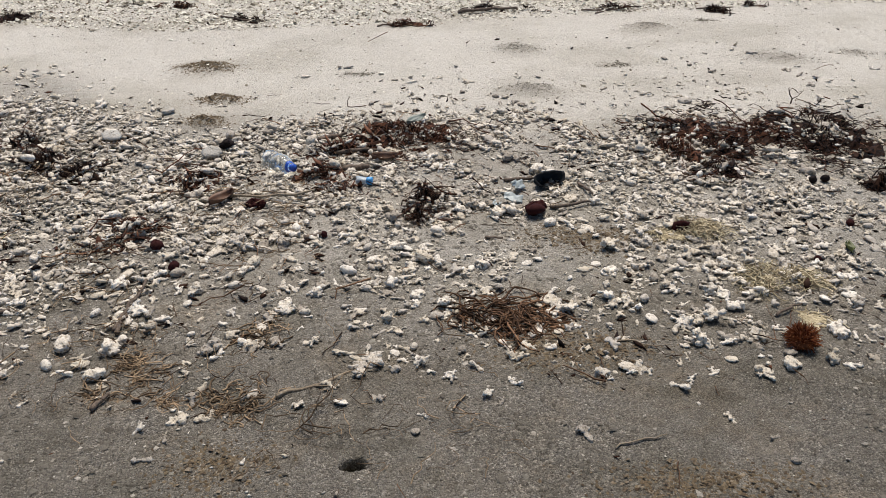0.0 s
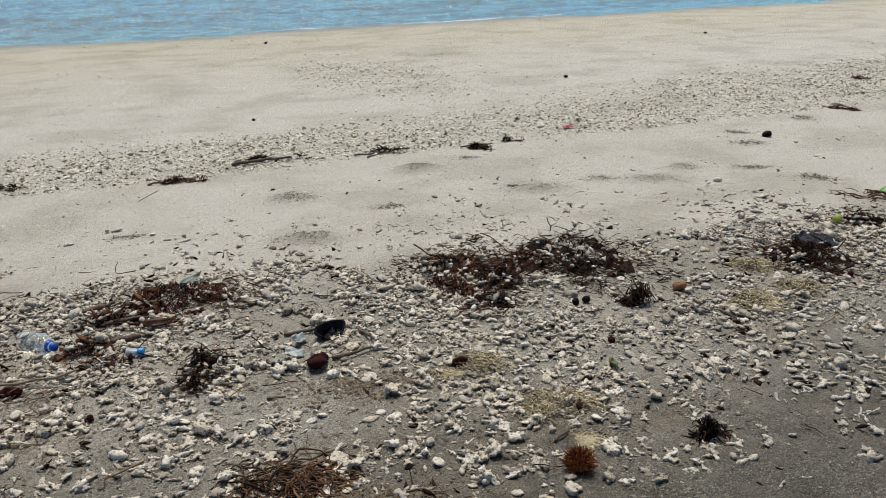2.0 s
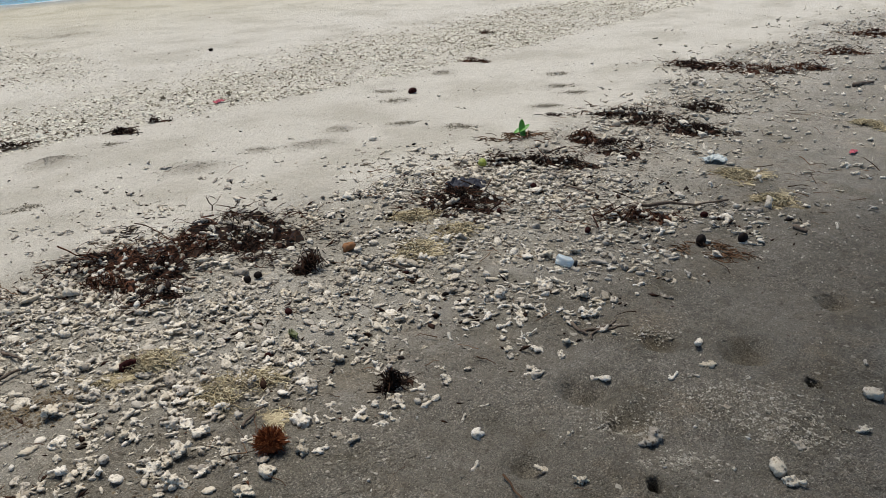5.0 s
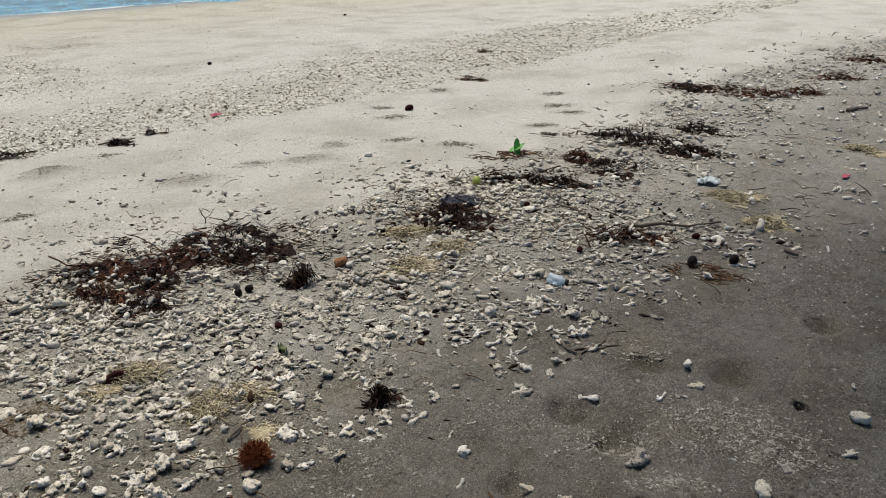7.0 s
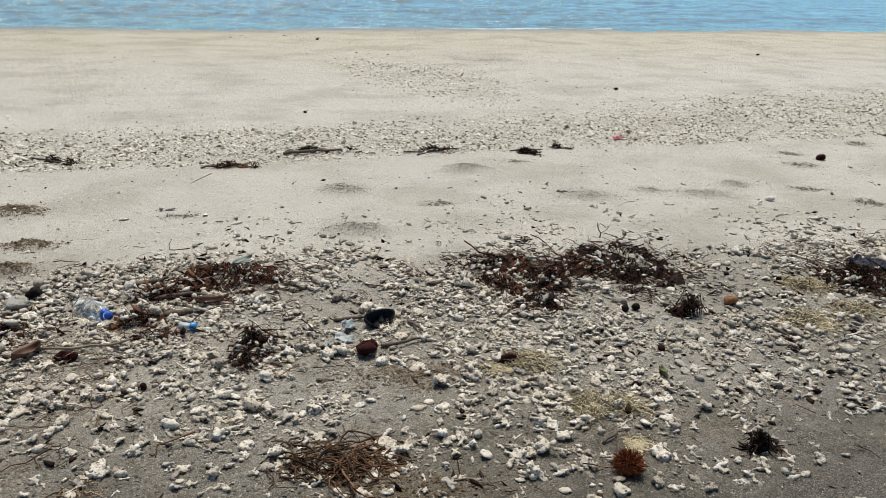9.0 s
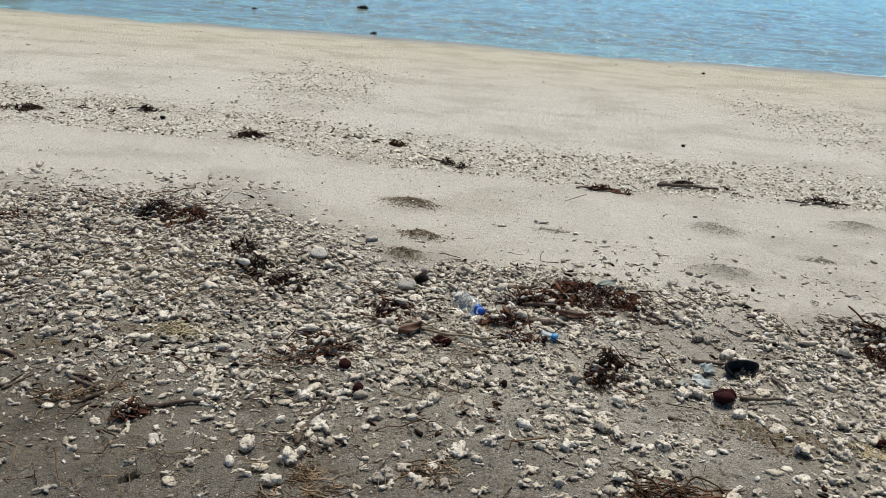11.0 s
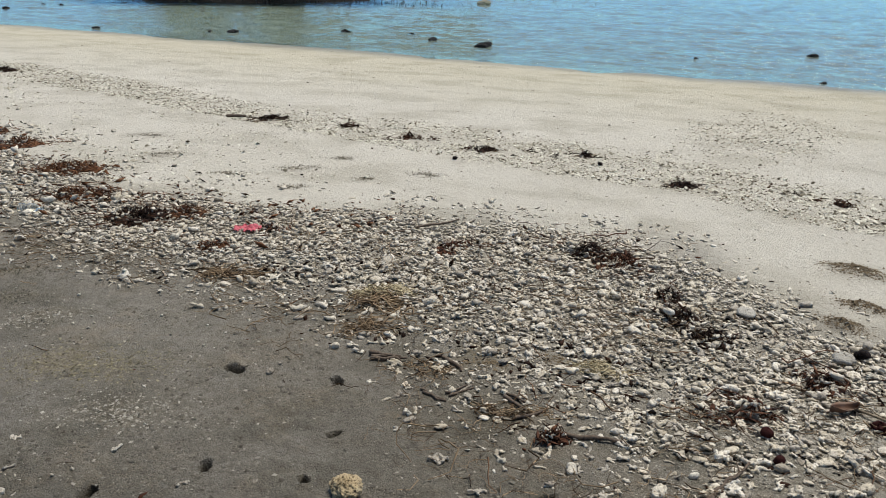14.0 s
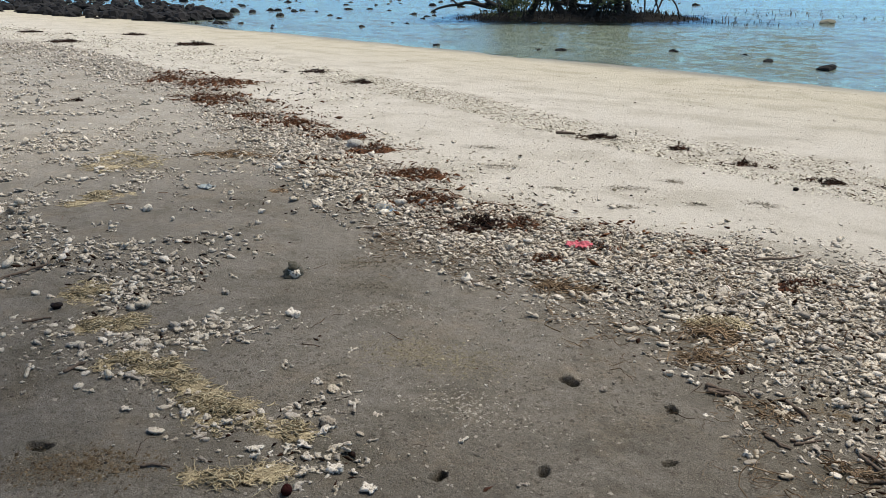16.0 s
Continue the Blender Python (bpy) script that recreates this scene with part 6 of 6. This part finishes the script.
def build_bottle(u, v, turn, length, radius, band, rng, label):
    m = spot(u, v, radius * 0.88, turn, 0, -4)
    bottle = thing("plastic_bottle", m, label, "bottle")
    x0 = -length / 2
    body = [(x0 + 0.004, radius * 0.55), (x0, radius * 0.85), (x0 + 0.008, radius), (x0 + 0.25 * length, radius * 0.97), (x0 + 0.33 * length, radius * 0.86), (x0 + 0.42 * length, radius), (x0 + 0.62 * length, radius * 0.98), (x0 + 0.74 * length, radius * 0.8), (x0 + 0.86 * length, radius * 0.42), (x0 + 0.9 * length, radius * 0.34), (x0 + length, radius * 0.34)]
    a, f = turned(body, 32, 0.06, rng)
    ob = part("body", a, f, CLEAR, bottle)
    ob.visible_shadow = False
    if band is not None:
        a, f = turned([(x0 + 0.84 * length, radius * 0.56), (x0 + 0.845 * length, radius * 0.58), (x0 + 0.88 * length, radius * 0.46), (x0 + 0.90 * length, radius * 0.40)], 32, 0.05, rng)
        part("label_band", a, f, band, bottle, "torn blue label band")
        a, f = turned([(x0 + 0.93 * length, 0.001), (x0 + 0.93 * length, radius * 0.37), (x0 + 1.02 * length, radius * 0.37), (x0 + 1.035 * length, 0.001)], 20)
        part("cap", a, f, band, bottle, "blue screw cap")
    return bottle


def build_half_shell(u, v):
    """A hollow black bowl lying on its side, its mouth open."""
    rng = np.random.RandomState(3)
    outer = [(0.062 * math.cos(0.5 * math.pi * k / 8), 0.056 * math.sin(0.5 * math.pi * k / 8) + 0.0005) for k in range(9)]
    inner = [(x * 0.86 - 0.002, r * 0.90) for x, r in outer[::-1]]
    a, f = turned(outer + inner, 26, 0.10, rng)
    a = a * np.array([1, 1.25, 0.72]) + rng.normal(size=a.shape) * 0.002
    return solid("black_bowl", a, f, BLACK, spot(u, v, 0.036, 100, 0, 32), "black hollow rubber bowl lying tipped on its side", "bowl")


def build_coconut(u, v, size, turn, label, material_=None, group="coconuts and husks"):
    rng = np.random.RandomState(int(abs(u * 100) + abs(v * 10)))
    a, f = ball(rng, 18, 12, (size * 0.50, size * 0.38, size * 0.34), 0.26, 5)
    a += rng.normal(size=a.shape) * size * 0.022
    m = spot(u, v, size * 0.28, turn, rng.uniform(-25, 25))
    nut = thing("coconut_husk", m, label, "coconut", group)
    part("husk", a, f, material_ or HUSK, nut)
    pieces = []
    for _ in range(46):
        w = rng.normal(size=3)
        w /= np.linalg.norm(w)
        p = w * np.array([0.51, 0.39, 0.36]) * size
        if p[2] < -0.2 * size:
            continue
        side = np.cross(w, rng.normal(size=3)) * size * 0.16
        pieces.append(tube([p * 0.98, p * 1.05 + side * 0.5, p * 1.03 + side], [0.0016, 0.0013, 0.0006], 3, False))
    a, f = join(pieces)
    part("loose_fibre", a, f, material_ or HUSK, nut)
    return nut


def build_lump(name, u, v, size, material_, label, category, flat=0.5, group="", rough=0.16, seed=0, sides=(16, 10), bury=0.12):
    rng = np.random.RandomState(seed + int(abs(u * 100) + abs(v * 37)))
    a, f = ball(rng, sides[0], sides[1], (size * 0.5, size * 0.4, size * flat * 0.5), rough, 5)
    a += rng.normal(size=a.shape) * size * 0.012
    return solid(name, a, f, material_, spot(u, v, size * flat * 0.5 * (1 - bury), rng.uniform(0, 360)), label, category, group)


def build_leaf(u, v, w, d, material_, turn, label, rx=0.0, ry=0.0, curl=0.25, lift=0.006):
    rng = np.random.RandomState(int(abs(u * 100)))
    leaf = thing("leaf", spot(u, v, lift, turn, rx, ry), label, "leaf")
    a, f = sheet(rng, w, d, curl, 14, 8, 0.001, True)
    part("blade", a, f, material_, leaf)
    a, f = tube([(-w * 0.68, 0, 0.004), (-w * 0.3, 0, 0.003), (w * 0.45, 0, curl * 0.3 * d + 0.003)], [0.0022, 0.002, 0.0008], 5)
    part("midrib", a, f, material_, leaf)
    return leaf


def build_algae_ball(u, v, size):
    rng = np.random.RandomState(71)
    ballob = thing("algae_ball", spot(u, v), "rust-brown bushy algae ball on bare sand", "seaweed")
    a, f = ball(rng, 16, 9, (size * 0.38, size * 0.38, size * 0.2), 0.12, 4)
    part("core", a + np.array([0, 0, size * 0.22]), f, RUST_ALGAE, ballob)
    pieces, tones = [], []
    for _ in range(520):
        w = rng.normal(size=3)
        w[2] = abs(w[2]) - 0.25
        w /= np.linalg.norm(w)
        p, q = np.array([0, 0, size * 0.22]) + w * size * 0.30, w * size * rng.uniform(0.14, 0.26)
        bend = rng.normal(size=3) * size * 0.07
        x, y = tube([p, p + q * 0.5 + bend * 0.3, p + q + bend], [0.0022, 0.0019, 0.0008], 3, False)
        x[:, 2] = np.maximum(x[:, 2], 0.001)
        pieces.append((x, y)), tones.append(np.full(len(x), rng.rand()))
    a, f = join(pieces)
    part_mesh("fronds", a, f, RUST_ALGAE, ballob, np.concatenate(tones))


def build_standing_twig(u, v):
    rng = np.random.RandomState(81)
    twig = thing("twisted_twig", spot(u, v, 0.02, -20) @ Matrix.Scale(0.42, 4), "dark twisted twig standing up from a seaweed pile", "twig")
    p = [(0, 0, 0), (0.01, 0.01, 0.06), (-0.03, 0.0, 0.11), (-0.045, 0.01, 0.16), (-0.01, 0.02, 0.19), (0.03, 0.02, 0.17)]
    a, f = tube(p, np.linspace(0.010, 0.005, 6), 6)
    part("stem", a, f, BARK, twig)
    for q in ([(-0.045, 0.01, 0.16), (-0.06, 0.0, 0.19), (-0.05, -0.01, 0.22)], [(0.03, 0.02, 0.17), (0.07, 0.03, 0.13), (0.11, 0.03, 0.12)], [(0.01, 0.01, 0.06), (0.07, 0.0, 0.10), (0.13, 0.01, 0.17)]):
        a, f = tube(q, np.linspace(0.006, 0.002, 3), 5)
        part("branch", a, f, BARK, twig)


def build_cloth(name, u, v, w, d, material_, label, turn, crumple=0.012):
    """A crumpled sheet with a ragged outline."""
    rng = np.random.RandomState(91 + int(abs(u * 10)))
    a, f = sheet(rng, w, d, 0.0, 26, 20, 0.0, False, 0.002)
    off, half = Vector(rng.uniform(0, 50, 3)), len(a) // 2
    for k in range(half):
        p = Vector((a[k, 0], a[k, 1], 0))
        fold = abs(noise.noise(p * 26 + off)) + 0.6 * abs(noise.noise(p * 60 + off))
        rim = max(abs(2 * a[k, 0] / w), abs(2 * a[k, 1] / d)) ** 2
        shift = Vector((noise.noise(p * 20 - off), noise.noise(p * 20 + 2 * off), 0)) * 0.22 * min(w, d) * (0.4 + rim)
        z = 0.004 + 2.6 * crumple * fold + 0.08 * w * (1 - min(rim, 1))
        a[k] = (p.x + shift.x, p.y + shift.y, z)
        a[k + half] = (p.x + shift.x, p.y + shift.y, z - 0.002)
    return solid(name, a, f, material_, spot(u, v, 0.006, turn), label, "cloth")


def build_items():
    rng = np.random.RandomState(101)
    build_bottle(0.185, 3.47, -58, 0.185, 0.044, BLUE, rng, "crushed clear plastic bottle with a blue label, on rubble")
    small = thing("broken_bottle", spot(0.515, 3.225, 0.017, -24) @ Matrix.Scale(0.72, 4), "broken milky plastic bottle with a light blue cap", "bottle")
    a, f = turned([(-0.055, 0.018), (-0.05, 0.022), (-0.01, 0.021), (0.012, 0.016)], 22, 0.1, rng)
    part("body", a, f, MILKY, small)
    a, f = turned([(0.008, 0.001), (0.008, 0.020), (0.016, 0.023), (0.040, 0.023), (0.043, 0.018), (0.043, 0.001)], 22, 0.03, rng)
    part("cap", a, f, SKY_BLUE, small, "light blue screw cap")
    build_half_shell(1.26, 3.0)
    build_coconut(1.11, 2.78, 0.088, 20, "dark red-brown coconut husk beside a black bowl")
    for u, v, w, turn, tilt in ((1.12, 3.01, 0.085, 30, 35), (1.06, 2.90, 0.095, -20, 14), (0.98, 2.87, 0.06, 60, 10)):
        a, f = sheet(rng, 0.8 * w, w * 0.5, 0.15, 6, 5, 0.004)
        solid("plastic_shard", a, f, GREY_PLASTIC, spot(u, v, 0.02, turn, tilt, 10), "broken grey plastic shard among coral", "plastic scrap", "grey plastic shards")
    build_leaf(0.87, 3.78, 0.11, 0.05, GREY_LEAF, 20, "dull grey-green leaf lying on a seaweed pile", 10, -8, lift=0.055)
    build_leaf(0.65, 3.47, 0.12, 0.045, BROWN_LEAF, -10, "curled dry brown leaf on rubble", 15, 0, 0.5, 0.012)
    build_leaf(-0.08, 3.21, 0.13, 0.05, BROWN_LEAF, 40, "curled dry brown leaf beside a long stick", 10, 0, 0.5, 0.012)
    build_coconut(-0.03, 3.76, 0.07, 60, "dark brown coconut piece resting against a pale stone", NUT)
    build_coconut(0.05, 3.12, 0.065, 10, "small brown coconut piece on rubble")
    build_lump("pale_stone", -0.10, 3.70, 0.11, STONE, "long pale grey stone among coral rubble", "stone", 0.36, rough=0.12)
    build_lump("pale_stone", -0.55, 4.02, 0.11, STONE, "long pale grey stone among coral rubble", "stone", 0.4, rough=0.07)
    build_coconut(1.59, 2.49, 0.062, -15, "dark red oval husk lying on the sand")
    for u, v in ((2.34, 2.735), (2.40, 2.735)):
        build_lump("seed_pod", u, v, 0.040, NUT, "small black oval seed pod", "seed pod", 0.85, "black seed pods", 0.05)
    pile("root_clump", (2.60, 2.60, 0.055, 0.05, 0), BLACK_WEED, rng, 160, 0.07, 0.0035, 0.07, "black matted root clump on rubble", "root")
    build_lump("sponge", 2.87, 2.63, 0.068, SPONGE, "orange-brown dried sponge beside straw", "sponge", 0.7, rough=0.2)
    for u, v, w in ((2.23, 2.36, 0.05), (-0.26, 2.70, 0.06), (-0.32, 2.87, 0.075), (2.82, 2.23, 0.035), (1.95, 2.17, 0.04), (4.18, 2.40, 0.06), (3.75, 1.82, 0.055), (3.72, 2.33, 0.05), (4.35, 1.45, 0.06), (0.28, 2.80, 0.04)):
        build_lump("dried_fruit", u, v, 0.72 * w, HUSK, "small dark red dried fruit on the sand", "fruit", 0.8, "dried fruits", 0.08)
    build_lump("beach_nut", 3.94, 1.31, 0.06, NUT, "round black nut caught in dry twigs", "nut", 0.95, "beach nuts", 0.04)
    build_lump("beach_nut", 4.10, 1.16, 0.06, NUT, "round brown nut caught in dry twigs", "nut", 0.9, "beach nuts", 0.06)
    build_leaf(2.11, 2.21, 0.06, 0.035, OLIVE, 70, "crumpled olive green leaf on rubble", 12, 0, 0.4)
    c = (2.07, 1.69, 0.035, 0.04, 0)
    pile("seaweed_clump", c, BLACK_WEED, rng, 130, 0.05, 0.003, 0.05, "small black tuft of seaweed on bare sand", "seaweed")
    build_algae_ball(1.57, 1.74, 0.098)
    build_standing_twig(2.84, 3.60)
    green = thing("green_leaf", spot(5.14, 3.08, 0.015, 30) @ Matrix.Scale(0.8, 4), "fresh green folded leaf standing on dry weed", "leaf")
    for turn, tilt, w in ((10, 58, 0.19), (-50, 18, 0.18)):
        a, f = sheet(rng, w, 0.07, 0.10, 12, 8, 0.001, True)
        ob = part("blade", a, f, GREEN_LEAF, green)
        ob.matrix_local = pose(0, 0, 0.05, tilt * 0.4, -tilt, turn)
    pile("seaweed_clump", (5.10, 3.05, 0.18, 0.10, -55), DRY_TWIG, rng, 80, 0.12, 0.004, 0.03, "dry brown weed under a green leaf", "seaweed", bed=False)
    pile("seaweed_clump", (5.29, 2.68, 0.10, 0.07, -55), RED_WEED, rng, 110, 0.07, 0.004, 0.05, "dark red seaweed tuft on rubble", "seaweed")
    build_cloth("rag", 3.95, 2.72, 0.22, 0.13, NAVY_CLOTH, "crumpled dark blue rag in a seaweed pile", -40, 0.022)
    build_lump("beach_fruit", 4.36, 2.88, 0.06, LIME, "yellow-green fruit lying on seaweed", "fruit", 0.85, rough=0.05, bury=-0.5)
    box = thing("plastic_container", spot(3.32, 1.70, 0.022, -75, 0, 6) @ Matrix.Scale(0.62, 4), "dirty white plastic container with a dark cap, on sand", "container")
    a, f = turned([(-0.075, 0.002), (-0.075, 0.030), (-0.065, 0.038), (0.02, 0.040), (0.045, 0.030), (0.055, 0.018), (0.065, 0.018)], 24, 0.24, rng)
    part("body", a * np.array([1, 1.15, 0.8]), f, MILKY, box)
    a, f = turned([(0.058, 0.001), (0.058, 0.024), (0.078, 0.024), (0.080, 0.001)], 20)
    part("cap", a, f, BLACK, box, "dark screw cap")
    build_cloth("plastic_bag", 5.32, 1.76, 0.15, 0.10, WHITE_PLASTIC, "crumpled white plastic bag beside straw", -50, 0.014)
    build_cloth("rag", -3.50, 3.87, 0.15, 0.10, RED_CLOTH, "crumpled faded red rag on the rubble", 35, 0.012)
    build_bottle(-4.93, 3.45, 20, 0.17, 0.032, None, rng, "empty clear plastic bottle on coral rubble")
    build_cloth("plastic_scrap", -6.41, 2.80, 0.12, 0.08, GREY_PLASTIC, "pale blue-grey plastic scrap on sand", 10, 0.01)
    brain = build_lump("brain_coral", -1.45, 1.84, 0.105, BRAIN, "yellow-brown pitted brain coral ball on grey sand", "coral", 0.48, rough=0.16, sides=(64, 44))
    for p in brain.data.vertices:
        w = Vector(p.co) * 95
        p.co *= 1 - 0.02 + 0.34 * min(0.35, abs(noise.noise(w * 0.62))) + 0.05 * noise.noise(w * 1.7)
    build_cloth("plastic_scrap", 4.66, 5.78, 0.10, 0.06, RED_CLOTH, "small red plastic scrap on pebbles", 0, 0.008)
    build_coconut(5.88, 4.67, 0.075, 0, "dark red coconut husk alone on pale sand")
    build_cloth("plastic_scrap", 6.06, 1.10, 0.10, 0.05, RED_CLOTH, "small red plastic scrap on sand", 0, 0.006)
    build_lump("pale_stone", -7.14, 4.80, 0.17, STONE, "large pale stone on the tide line", "stone", 0.6, rough=0.1)
    build_lump("mossy_stone", -4.18, 2.19, 0.10, MOSS, "dark mossy lump of dead coral on grey sand", "stone", 0.75, rough=0.42, sides=(30, 20))
    build_lump("drift_lump", -4.49, 1.01, 0.06, NUT, "dark lump of driftwood on grey sand", "driftwood", 0.55, "dark drift lumps", 0.2)
    build_lump("dried_fruit", -2.38, 1.01, 0.045, HUSK, "small dark red dried fruit on the sand", "fruit", 0.8, "dried fruits", 0.08)
    for u, v, w in ((6.47, 8.17, 0.06), (4.52, 13.58, 0.06), (11.75, 11.0, 0.06), (-3.4, 6.6, 0.05), (-2.2, 7.05, 0.05), (2.4, 7.6, 0.04)):
        build_lump("drift_lump", u, v, w, NUT, "dark lump of driftwood on pale sand", "driftwood", 0.55, "dark drift lumps", 0.2)


build_items()
